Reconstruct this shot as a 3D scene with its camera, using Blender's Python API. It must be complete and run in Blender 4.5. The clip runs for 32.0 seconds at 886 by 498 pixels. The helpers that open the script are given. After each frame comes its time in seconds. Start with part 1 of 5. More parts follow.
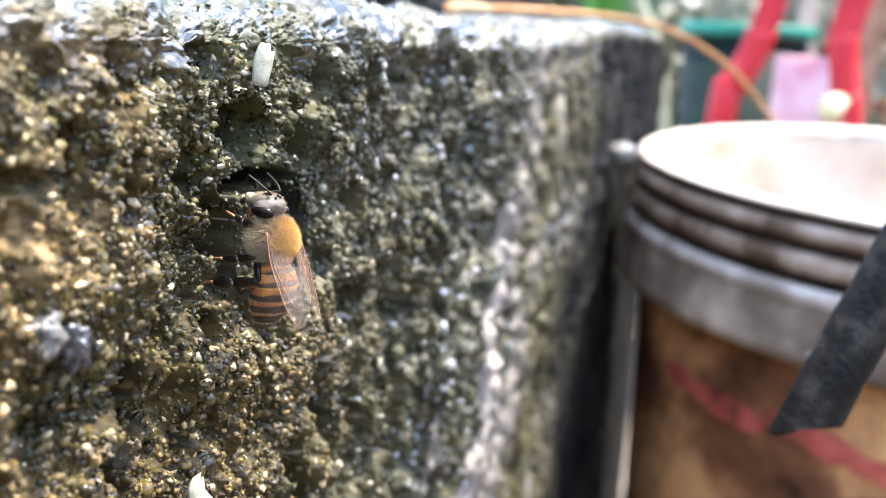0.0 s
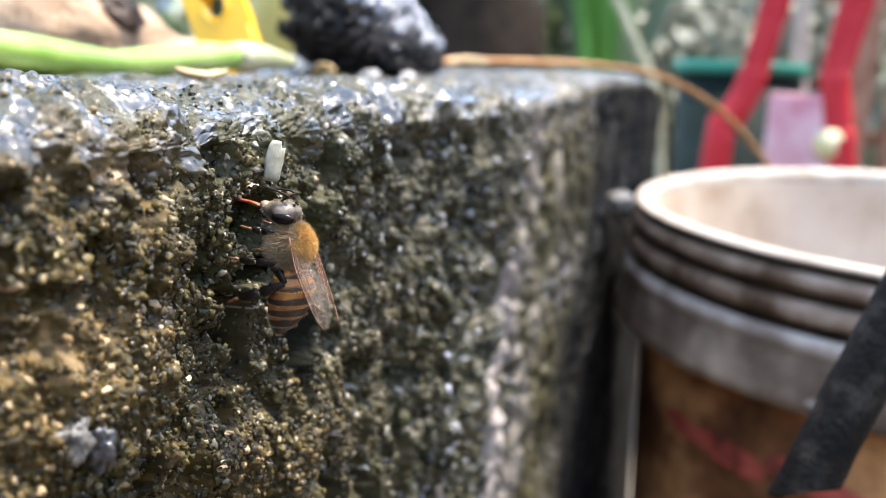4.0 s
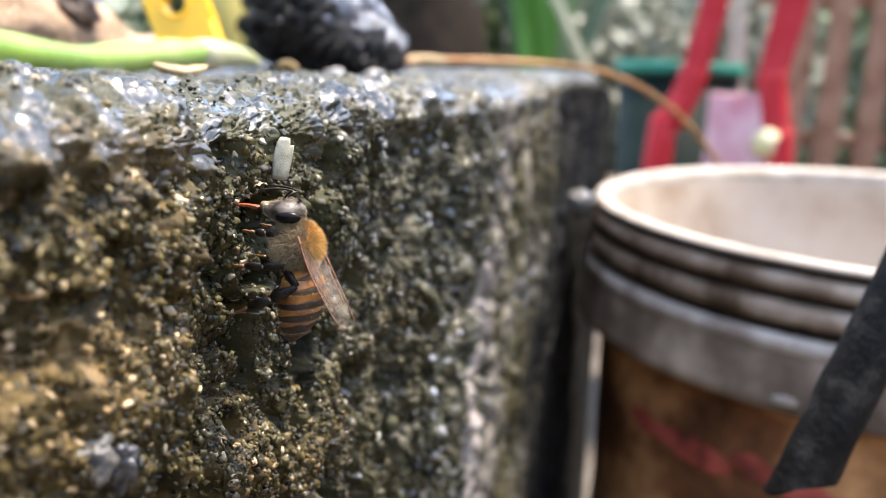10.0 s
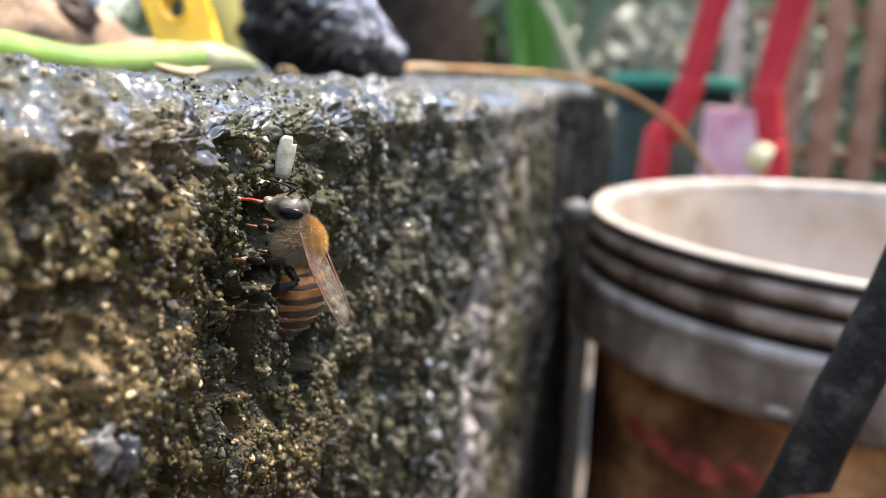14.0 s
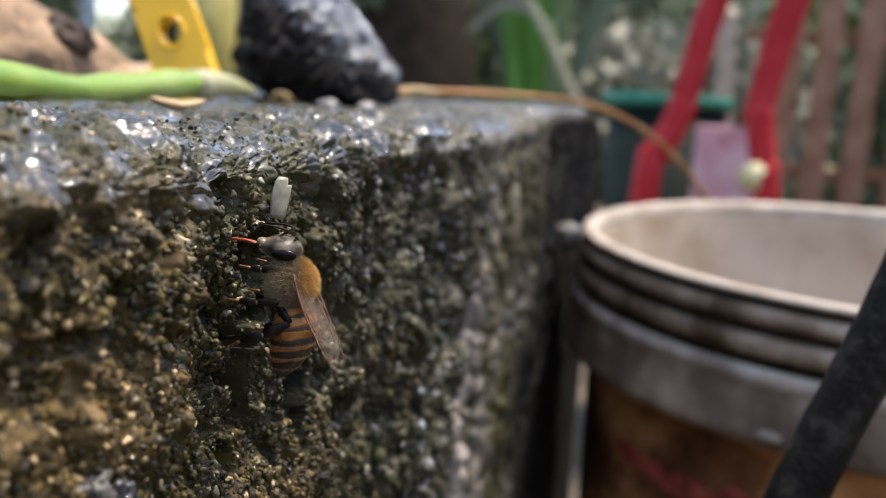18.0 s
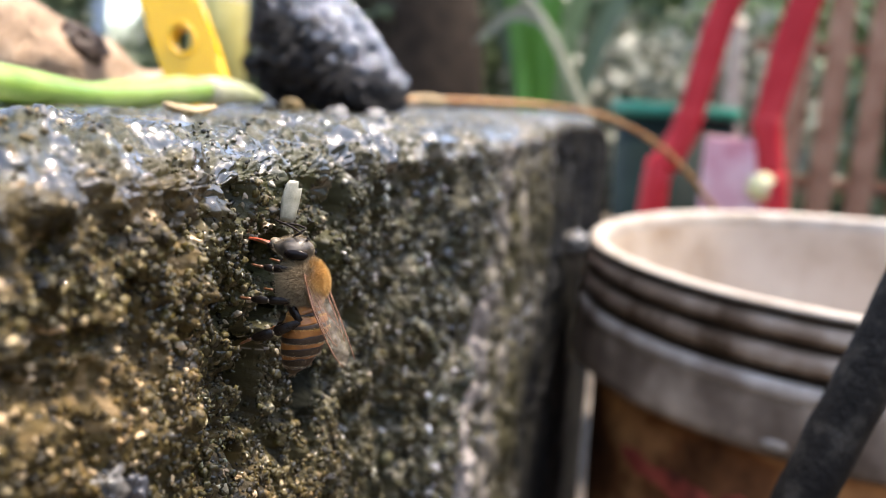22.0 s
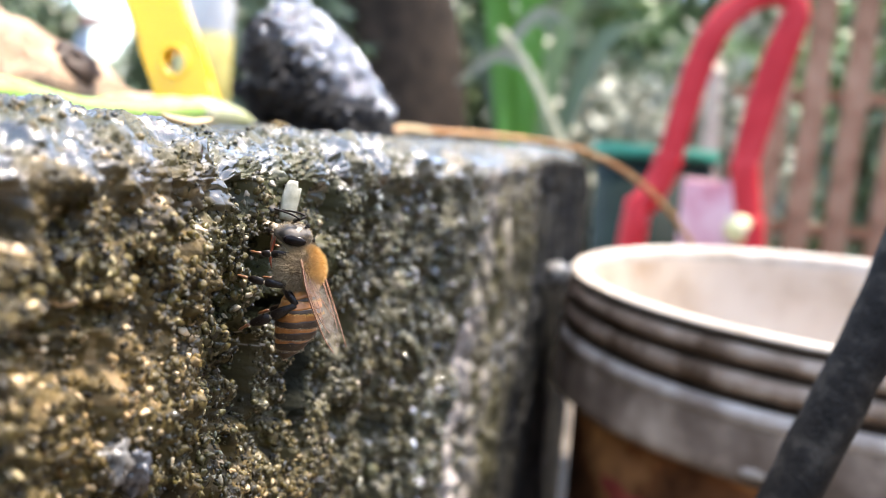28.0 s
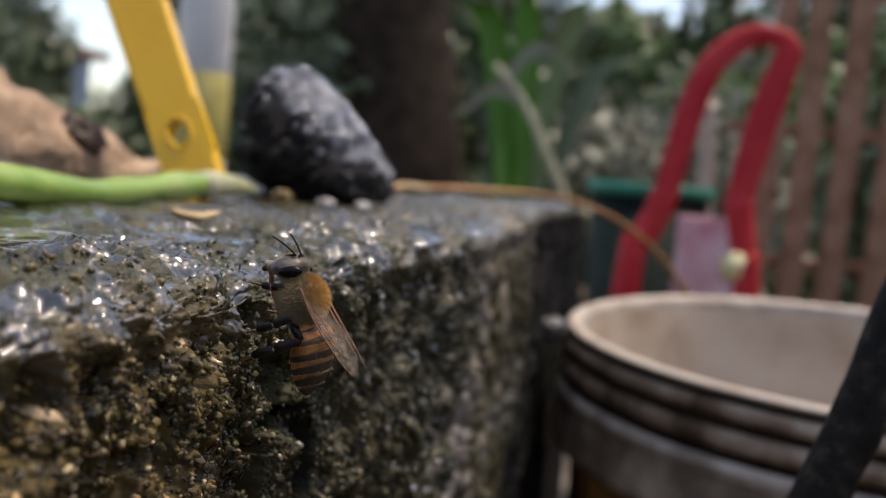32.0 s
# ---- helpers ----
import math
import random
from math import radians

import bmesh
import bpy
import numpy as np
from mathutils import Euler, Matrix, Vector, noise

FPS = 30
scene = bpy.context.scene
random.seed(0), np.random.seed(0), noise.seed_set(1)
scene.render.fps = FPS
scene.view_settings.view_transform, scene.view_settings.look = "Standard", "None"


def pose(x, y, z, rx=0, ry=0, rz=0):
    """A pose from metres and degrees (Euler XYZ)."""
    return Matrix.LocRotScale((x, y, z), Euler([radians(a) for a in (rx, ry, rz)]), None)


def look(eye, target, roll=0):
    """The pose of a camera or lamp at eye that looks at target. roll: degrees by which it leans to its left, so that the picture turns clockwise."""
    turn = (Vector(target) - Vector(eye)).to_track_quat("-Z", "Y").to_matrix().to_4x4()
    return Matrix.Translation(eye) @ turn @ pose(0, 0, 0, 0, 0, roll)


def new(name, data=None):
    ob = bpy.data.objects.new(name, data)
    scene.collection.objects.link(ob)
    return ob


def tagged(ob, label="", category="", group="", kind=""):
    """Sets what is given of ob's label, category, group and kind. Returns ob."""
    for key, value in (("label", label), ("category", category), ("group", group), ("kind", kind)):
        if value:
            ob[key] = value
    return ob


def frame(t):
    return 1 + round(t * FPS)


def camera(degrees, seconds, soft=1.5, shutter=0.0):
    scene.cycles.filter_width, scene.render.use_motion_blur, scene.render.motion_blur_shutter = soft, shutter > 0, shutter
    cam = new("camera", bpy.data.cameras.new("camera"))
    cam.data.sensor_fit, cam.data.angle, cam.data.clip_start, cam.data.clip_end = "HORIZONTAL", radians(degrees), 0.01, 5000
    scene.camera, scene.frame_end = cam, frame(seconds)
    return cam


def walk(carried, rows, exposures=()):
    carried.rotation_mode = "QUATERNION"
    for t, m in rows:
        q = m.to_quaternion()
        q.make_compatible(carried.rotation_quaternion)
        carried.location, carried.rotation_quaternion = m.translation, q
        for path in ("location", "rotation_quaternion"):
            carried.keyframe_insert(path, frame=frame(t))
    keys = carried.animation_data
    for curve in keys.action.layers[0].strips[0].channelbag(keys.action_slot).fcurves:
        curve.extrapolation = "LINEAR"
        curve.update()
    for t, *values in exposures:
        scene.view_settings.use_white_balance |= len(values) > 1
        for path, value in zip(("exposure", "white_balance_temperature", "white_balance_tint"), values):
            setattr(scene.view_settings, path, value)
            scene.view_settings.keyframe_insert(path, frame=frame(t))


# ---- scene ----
cam = camera(49.26, 32.0, 0.7)
cam.data.dof.use_dof = True
cam.data.dof.focus_distance = 0.087
cam.data.dof.aperture_fstop = 28.0
PATH = [
    (0, (-0.08164, -0.04456, 0.41718), (0.01164, -0.01549, 0.39586), 3.46),
    (0.5, (-0.08164, -0.04396, 0.41604), (0.01183, -0.01519, 0.39514), 3.62),
    (1, (-0.08205, -0.04373, 0.41262), (0.01140, -0.01459, 0.39219), 3.64),
    (1.5, (-0.08256, -0.04328, 0.41388), (0.01090, -0.01392, 0.39380), 3.74),
    (2, (-0.08254, -0.04337, 0.41576), (0.01109, -0.01415, 0.39625), 3.57),
    (2.5, (-0.08293, -0.04351, 0.41931), (0.01088, -0.01434, 0.40060), 3.32),
    (3, (-0.08319, -0.04351, 0.41850), (0.01067, -0.01418, 0.40030), 3.33),
    (3.5, (-0.08413, -0.04499, 0.42135), (0.00968, -0.01530, 0.40354), 2.79),
    (5.5, (-0.08457, -0.04147, 0.42351), (0.01004, -0.01450, 0.40558), 2.51),
    (6, (-0.08398, -0.04097, 0.42206), (0.01102, -0.01555, 0.40394), 2.52),
    (6.5, (-0.08370, -0.03931, 0.42257), (0.01150, -0.01479, 0.40423), 2.43),
    (7, (-0.08330, -0.03868, 0.42143), (0.01206, -0.01479, 0.40309), 2.51),
    (7.5, (-0.08353, -0.03830, 0.42132), (0.01192, -0.01462, 0.40321), 2.64),
    (8, (-0.08386, -0.03796, 0.42151), (0.01162, -0.01432, 0.40348), 2.76),
    (8.5, (-0.08342, -0.03806, 0.42110), (0.01212, -0.01456, 0.40321), 2.77),
    (9, (-0.08280, -0.03722, 0.42075), (0.01279, -0.01392, 0.40287), 2.94),
    (9.5, (-0.08251, -0.03705, 0.42017), (0.01312, -0.01372, 0.40254), 2.81),
    (10, (-0.08323, -0.03678, 0.42163), (0.01243, -0.01337, 0.40427), 2.64),
    (10.5, (-0.08359, -0.03683, 0.42193), (0.01213, -0.01340, 0.40492), 2.85),
    (11, (-0.08377, -0.03667, 0.42166), (0.01205, -0.01342, 0.40496), 2.98),
    (11.5, (-0.08381, -0.03714, 0.42176), (0.01207, -0.01406, 0.40516), 3.14),
    (12, (-0.08403, -0.03655, 0.42173), (0.01187, -0.01350, 0.40523), 3.22),
    (12.5, (-0.08409, -0.03626, 0.42135), (0.01178, -0.01316, 0.40479), 3.26),
    (13, (-0.08418, -0.03666, 0.42133), (0.01174, -0.01366, 0.40488), 3.27),
    (13.5, (-0.08436, -0.03657, 0.42119), (0.01160, -0.01365, 0.40487), 3.33),
    (14, (-0.08417, -0.03648, 0.42071), (0.01181, -0.01358, 0.40449), 3.41),
    (14.5, (-0.08447, -0.03683, 0.42158), (0.01154, -0.01396, 0.40546), 3.39),
    (16.5, (-0.08455, -0.03669, 0.42245), (0.01167, -0.01432, 0.40692), 3.52),
    (17, (-0.08450, -0.03625, 0.42312), (0.01177, -0.01383, 0.40796), 3.60),
    (17.5, (-0.08491, -0.03650, 0.42357), (0.01140, -0.01402, 0.40875), 3.64),
    (18, (-0.08507, -0.03659, 0.42318), (0.01130, -0.01423, 0.40857), 3.68),
    (18.5, (-0.08533, -0.03688, 0.42285), (0.01104, -0.01449, 0.40833), 3.73),
    (19, (-0.08545, -0.03643, 0.42357), (0.01090, -0.01394, 0.40907), 3.81),
    (19.5, (-0.08565, -0.03689, 0.42377), (0.01069, -0.01435, 0.40925), 3.89),
    (20, (-0.08567, -0.03667, 0.42340), (0.01069, -0.01412, 0.40902), 3.81),
    (20.5, (-0.08570, -0.03638, 0.42307), (0.01066, -0.01375, 0.40886), 3.92),
    (21, (-0.08598, -0.03652, 0.42331), (0.01036, -0.01367, 0.40933), 3.99),
    (21.5, (-0.08644, -0.03680, 0.42393), (0.00988, -0.01376, 0.41008), 3.96),
    (22, (-0.08650, -0.03701, 0.42281), (0.00980, -0.01378, 0.40910), 3.92),
    (22.5, (-0.08733, -0.03791, 0.42002), (0.00896, -0.01443, 0.40668), 4.07),
    (23, (-0.08784, -0.03826, 0.41849), (0.00846, -0.01450, 0.40573), 4.36),
    (23.5, (-0.08794, -0.03936, 0.41750), (0.00847, -0.01568, 0.40546), 4.60),
    (24, (-0.08838, -0.03890, 0.41922), (0.00826, -0.01590, 0.40768), 4.59),
    (24.5, (-0.08830, -0.03828, 0.41874), (0.00856, -0.01611, 0.40749), 4.73),
    (25, (-0.08854, -0.03790, 0.41968), (0.00857, -0.01660, 0.40888), 4.85),
    (25.5, (-0.08886, -0.03752, 0.42004), (0.00838, -0.01664, 0.40968), 4.97),
    (27.5, (-0.08816, -0.03634, 0.41866), (0.00906, -0.01492, 0.40920), 4.93),
    (28, (-0.09002, -0.03662, 0.41929), (0.00718, -0.01510, 0.40985), 5.01),
    (28.5, (-0.09054, -0.03645, 0.42041), (0.00671, -0.01508, 0.41120), 4.91),
    (29, (-0.09098, -0.03660, 0.42256), (0.00632, -0.01531, 0.41363), 4.77),
    (29.5, (-0.09273, -0.03690, 0.42449), (0.00460, -0.01560, 0.41585), 4.81),
    (30, (-0.09366, -0.03585, 0.42654), (0.00361, -0.01414, 0.41836), 4.87),
    (30.5, (-0.09552, -0.03634, 0.42978), (0.00170, -0.01423, 0.42209), 4.82),
    (31, (-0.09556, -0.03708, 0.42934), (0.00172, -0.01510, 0.42199), 4.82),
    (31.5, (-0.09526, -0.03685, 0.42956), (0.00215, -0.01527, 0.42273), 4.75),
    (32, (-0.09476, -0.03657, 0.42844), (0.00270, -0.01507, 0.42212), 4.87),
]
walk(cam, [(t, look(eye, target, roll)) for t, eye, target, roll in PATH],
     exposures=[(0, 3.30, 6590, 10), (2.2, 3.30, 6620, 10), (3.2, 2.80, 6720, 10), (6, 2.40, 7110, 12), (10, 2.47, 7110, 12), (14, 2.30, 7110, 12), (17.2, 2.35, 7160, 12), (17.6, 1.85, 7310, 13), (18.0, 1.55, 7310, 13), (18.4, 1.85, 7310, 13), (18.8, 2.27, 7310, 14), (22, 2.24, 7310, 14), (23.2, 2.80, 7110, 12), (24, 2.90, 7110, 12),
                (28.5, 2.75, 7110, 12), (29.5, 2.20, 7310, 14), (30.2, 1.40, 7510, 16), (31, 0.36, 7710, 17), (31.5, 0.52, 7710, 17), (32, 0.92, 7610, 16)])

# ---- light ----
world = bpy.data.worlds.new("sky_light")
world.use_nodes = True
wt = world.node_tree
sky = wt.nodes.new("ShaderNodeTexSky")
sky.sky_type, sky.sun_disc = "NISHITA", False
sky.sun_elevation, sky.sun_rotation = radians(72), radians(150)
sky.air_density, sky.dust_density = 1.0, 1.6
wt.links.new(sky.outputs[0], wt.nodes["Background"].inputs[0])
wt.nodes["Background"].inputs[1].default_value = 0.15
scene.world = world
sun = new("sun", bpy.data.lights.new("sun", "SUN"))
sun.data.energy, sun.data.angle, sun.data.color = 2.0, radians(4), (1.0, 0.95, 0.88)
sun.matrix_world = look((0.35, -0.52, 2.0), (0, 0, 0))

TOP = 0.42   # height of the wall's top over the ground


# ---- mesh helpers ----
def part(name, data, material, parent=None, label="", smooth=True):
    """One mesh object from a bmesh or a mesh."""
    if isinstance(data, bmesh.types.BMesh):
        me = bpy.data.meshes.new(name)
        bmesh.ops.recalc_face_normals(data, faces=data.faces)
        data.to_mesh(me)
        data.free()
    else:
        me = data
    if smooth:
        me.shade_smooth()
    if material is not None:
        me.materials.append(material)
    ob = new(name, me)
    if parent is not None:
        ob.parent = parent
    if label:
        ob["label"] = label
    return ob


def empty(name, m=None):
    ob = new(name)
    ob.empty_display_size = 0.01
    if m is not None:
        ob.matrix_basis = m
    return ob


def loft(bm, rings, closed=True, caps=True):
    """Skins rings of equally many points."""
    vs = [[bm.verts.new(p) for p in ring] for ring in rings]
    n = len(vs[0])
    for a, b in zip(vs, vs[1:]):
        for i in range(n if closed else n - 1):
            j = (i + 1) % n
            bm.faces.new((a[i], a[j], b[j], b[i]))
    if caps and closed:
        bm.faces.new(vs[0][::-1])
        bm.faces.new(vs[-1])
    return bm


def tube(bm, points, radii, seg=10, flat=1.0, side=None):
    """A round tube along points; flat squeezes it across the way 'side'."""
    pts = [Vector(p) for p in points]
    if not hasattr(radii, "__len__"):
        radii = [radii] * len(pts)
    rings, ref = [], Vector(side) if side else None
    for i, p in enumerate(pts):
        d = (pts[min(i + 1, len(pts) - 1)] - pts[max(i - 1, 0)]).normalized()
        if ref is None:
            ref = d.orthogonal()
        u = (ref - d * ref.dot(d)).normalized()
        v = d.cross(u)
        ref = u
        rings.append([p + radii[i] * (flat * math.cos(a) * u + math.sin(a) * v)
                      for a in (2 * math.pi * k / seg for k in range(seg))])
    return loft(bm, rings)


def smooth_path(points, n=24):
    """A Catmull-Rom line through points."""
    pts = [Vector(p) for p in points]
    pts = [2 * pts[0] - pts[1]] + pts + [2 * pts[-1] - pts[-2]]
    out = []
    spans = len(pts) - 3
    for k in range(n + 1):
        s = min(k / n * spans, spans - 1e-6)
        i, t = int(s), s - int(s)
        a, b, c, d = pts[i:i + 4]
        out.append(0.5 * (2 * b + (c - a) * t + (2 * a - 5 * b + 4 * c - d) * t * t + (3 * b - a - 3 * c + d) * t ** 3))
    return out


def ball(bm, centre, radii, seg=20, rings=12, turn=None):
    """An ellipsoid."""
    m = Matrix.Translation(centre) @ (turn.to_4x4() if turn else Matrix()) @ Matrix.Diagonal((*radii, 1))
    bmesh.ops.create_uvsphere(bm, u_segments=seg, v_segments=rings, radius=1, matrix=m)
    return bm


def box(bm, centre, size, turn=None, bevel=0.0):
    m = Matrix.Translation(centre) @ (turn.to_4x4() if turn else Matrix()) @ Matrix.Diagonal((*size, 1))
    made = bmesh.ops.create_cube(bm, size=1, matrix=m)
    if bevel:
        edges = list({e for v in made["verts"] for e in v.link_edges})
        bmesh.ops.bevel(bm, geom=edges, offset=bevel, segments=2, affect="EDGES", profile=0.6)
    return bm


def revolve(bm, profile, seg=64):
    """A surface of revolution round z from (radius, height) pairs."""
    return loft(bm, [[Vector((r * math.cos(a), r * math.sin(a), z)) for a in (2 * math.pi * k / seg for k in range(seg))]
                     for r, z in profile], caps=False)


# ---- noise on arrays ----
def hashed(ix, iy, seed):
    n = (ix.astype(np.int64) * 374761393 + iy.astype(np.int64) * 668265263 + seed * 982451653) & 0xFFFFFFFF
    n = ((n ^ (n >> 13)) * 1274126177) & 0xFFFFFFFF
    return ((n ^ (n >> 16)) & 0xFFFF) / 65535.0


def value_noise(x, y, seed):
    ix, iy = np.floor(x), np.floor(y)
    fx, fy = x - ix, y - iy
    fx, fy = fx * fx * (3 - 2 * fx), fy * fy * (3 - 2 * fy)
    a, b = hashed(ix, iy, seed), hashed(ix + 1, iy, seed)
    c, d = hashed(ix, iy + 1, seed), hashed(ix + 1, iy + 1, seed)
    return (a + (b - a) * fx) * (1 - fy) + (c + (d - c) * fx) * fy


def domes(x, y, seed, low=0.25, high=0.62, share=1.0):
    """Round grains, one to a cell: the height of the highest one at each place, 0 to 1."""
    ix, iy = np.floor(x), np.floor(y)
    out = np.zeros_like(x)
    for dx in (-1, 0, 1):
        for dy in (-1, 0, 1):
            cx, cy = ix + dx, iy + dy
            px, py = cx + 0.15 + 0.7 * hashed(cx, cy, seed), cy + 0.15 + 0.7 * hashed(cx, cy, seed + 1)
            r = low + (high - low) * hashed(cx, cy, seed + 2)
            keep = hashed(cx, cy, seed + 3) < share
            q = 1 - ((x - px) ** 2 + (y - py) ** 2) / r ** 2
            out = np.maximum(out, np.where(keep & (q > 0), r * np.sqrt(np.maximum(q, 0)), 0))
    return out


# ---- materials ----
def material(name):
    m = bpy.data.materials.new(name)
    m.use_nodes = True
    return m, m.node_tree, m.node_tree.nodes["Principled BSDF"]


def noise_tex(nt, scale, detail=6.0, rough=0.6, kind="object"):
    tc = nt.nodes.new("ShaderNodeTexCoord")
    n = nt.nodes.new("ShaderNodeTexNoise")
    n.inputs["Scale"].default_value, n.inputs["Detail"].default_value, n.inputs["Roughness"].default_value = scale, detail, rough
    nt.links.new(tc.outputs["Object"], n.inputs["Vector"])
    return n


def ramp(nt, source, stops):
    r = nt.nodes.new("ShaderNodeValToRGB")
    while len(r.color_ramp.elements) < len(stops):
        r.color_ramp.elements.new(0.5)
    for e, (p, c) in zip(r.color_ramp.elements, stops):
        e.position, e.color = p, (*c, 1) if len(c) == 3 else c
    nt.links.new(source, r.inputs[0])
    return r


def bump(nt, bsdf, source, strength, distance):
    b = nt.nodes.new("ShaderNodeBump")
    b.inputs["Strength"].default_value, b.inputs["Distance"].default_value = strength, distance
    nt.links.new(source, b.inputs["Height"])
    nt.links.new(b.outputs[0], bsdf.inputs["Normal"])
    return b


def surface(name, colours, scale, rough=0.5, bump_scale=None, bump_depth=0.0005, strength=0.5, metallic=0.0, coat=0.0,
            coat_rough=0.1, specular=0.5, detail=6.0, rough_var=0.15):
    """A mottled surface: colours spread over noise at one scale, wear and relief at another."""
    m, nt, p = material(name)
    n = noise_tex(nt, scale, detail)
    k = len(colours)
    r = ramp(nt, n.outputs["Fac"], [(0.32 + 0.36 * i / max(k - 1, 1), c) for i, c in enumerate(colours)])
    nt.links.new(r.outputs[0], p.inputs["Base Color"])
    f = noise_tex(nt, bump_scale or scale * 6, 5.0)
    rr = nt.nodes.new("ShaderNodeMapRange")
    rr.inputs["To Min"].default_value, rr.inputs["To Max"].default_value = max(rough - rough_var, 0.02), min(rough + rough_var, 1)
    nt.links.new(f.outputs["Fac"], rr.inputs["Value"])
    nt.links.new(rr.outputs[0], p.inputs["Roughness"])
    bump(nt, p, f.outputs["Fac"], strength, bump_depth)
    p.inputs["Metallic"].default_value = metallic
    p.inputs["Coat Weight"].default_value, p.inputs["Coat Roughness"].default_value = coat, coat_rough
    p.inputs["Specular IOR Level"].default_value = specular
    return m

# ---- materials of the place ----
def mix_rgb(nt, fac, a, b, blend="MIX"):
    n = nt.nodes.new("ShaderNodeMix")
    n.data_type, n.blend_type = "RGBA", blend
    for value, socket in ((fac, 0), (a, 6), (b, 7)):
        if isinstance(value, bpy.types.NodeSocket):
            nt.links.new(value, n.inputs[socket])
        elif isinstance(value, tuple):
            n.inputs[socket].default_value = (*value, 1)
        else:
            n.inputs[socket].default_value = value
    return n.outputs[2]


def wet_concrete():
    """Gritty mossy concrete: the attribute 'kinds' holds grain tone, moss_shade with the slot's painted shade, and
    lime.
    """
    m, nt, p = material("wet_gritty_concrete")
    at = nt.nodes.new("ShaderNodeAttribute")
    at.attribute_name = "kinds"
    sep = nt.nodes.new("ShaderNodeSeparateColor")
    nt.links.new(at.outputs["Color"], sep.inputs[0])
    big, fine = noise_tex(nt, 90, 5), noise_tex(nt, 1900, 6, 0.7)
    grain = ramp(nt, sep.outputs[0], [(0.0, (0.006, 0.005, 0.002)), (0.30, (0.020, 0.0178, 0.0058)), (0.62, (0.062, 0.053, 0.021)),
                                      (0.86, (0.15, 0.13, 0.095)), (1.0, (0.45, 0.44, 0.43))])
    ochre = mix_rgb(nt, big.outputs["Fac"], (0.60, 0.57, 0.47), (1.15, 1.15, 1.12))
    c = mix_rgb(nt, 0.8, grain.outputs[0], ochre, "MULTIPLY")
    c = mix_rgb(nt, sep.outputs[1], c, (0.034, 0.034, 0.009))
    lime = ramp(nt, fine.outputs["Fac"], [(0.3, (0.19, 0.155, 0.12)), (0.7, (0.35, 0.30, 0.245))])
    c = mix_rgb(nt, sep.outputs[2], c, lime.outputs[0])
    stain_shade_at = nt.nodes.new("ShaderNodeAttribute")
    stain_shade_at.attribute_name = "stain_shade"
    parts = nt.nodes.new("ShaderNodeSeparateColor")
    nt.links.new(stain_shade_at.outputs["Color"], parts.inputs[0])
    c = mix_rgb(nt, stain_shade_at.outputs["Alpha"], c, mix_rgb(nt, 1.0, c, (0.98, 1.04, 1.20), "MULTIPLY"))
    c = mix_rgb(nt, parts.outputs[2], c, mix_rgb(nt, 1.0, c, (1.50, 1.16, 0.80), "MULTIPLY"))
    # near-black: dark wet far end, plus shade painted there and in the slot
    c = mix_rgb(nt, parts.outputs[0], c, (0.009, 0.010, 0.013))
    c = mix_rgb(nt, parts.outputs[1], c, mix_rgb(nt, 1.0, c, (0.42, 0.42, 0.46), "MULTIPLY"))
    nt.links.new(c, p.inputs["Base Color"])
    rr = nt.nodes.new("ShaderNodeMapRange")
    rr.inputs["From Min"].default_value, rr.inputs["From Max"].default_value = 0.15, 0.7
    rr.inputs["To Min"].default_value, rr.inputs["To Max"].default_value = 0.95, 0.45
    nt.links.new(at.outputs["Alpha"], rr.inputs["Value"])
    nt.links.new(rr.outputs[0], p.inputs["Roughness"])
    p.inputs["Coat Roughness"].default_value, p.inputs["Coat IOR"].default_value = 0.10, 1.58
    nt.links.new(at.outputs["Alpha"], p.inputs["Coat Weight"])
    film = nt.nodes.new("ShaderNodeMapRange")
    film.inputs["To Min"].default_value, film.inputs["To Max"].default_value = 1.34, 2.35
    nt.links.new(parts.outputs[1], film.inputs["Value"])
    nt.links.new(film.outputs[0], p.inputs["Coat IOR"])
    # no gloss where that dark is laid on
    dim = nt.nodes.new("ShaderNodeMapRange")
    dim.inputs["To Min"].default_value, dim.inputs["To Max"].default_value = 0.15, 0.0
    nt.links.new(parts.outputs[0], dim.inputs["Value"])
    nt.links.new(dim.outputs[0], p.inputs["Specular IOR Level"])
    b = bump(nt, p, fine.outputs["Fac"], 0.8, 0.00030)
    calm = nt.nodes.new("ShaderNodeMapRange")
    calm.inputs["To Min"].default_value, calm.inputs["To Max"].default_value = 0.6, 0.05
    nt.links.new(parts.outputs[1], calm.inputs["Value"])
    nt.links.new(calm.outputs[0], b.inputs["Strength"])
    sleek = nt.nodes.new("ShaderNodeMapRange")
    sleek.inputs["To Min"].default_value, sleek.inputs["To Max"].default_value = 0.08, 0.03
    nt.links.new(parts.outputs[1], sleek.inputs["Value"])
    nt.links.new(sleek.outputs[0], p.inputs["Coat Roughness"])
    nt.links.new(b.outputs[0], p.inputs["Coat Normal"])
    return m


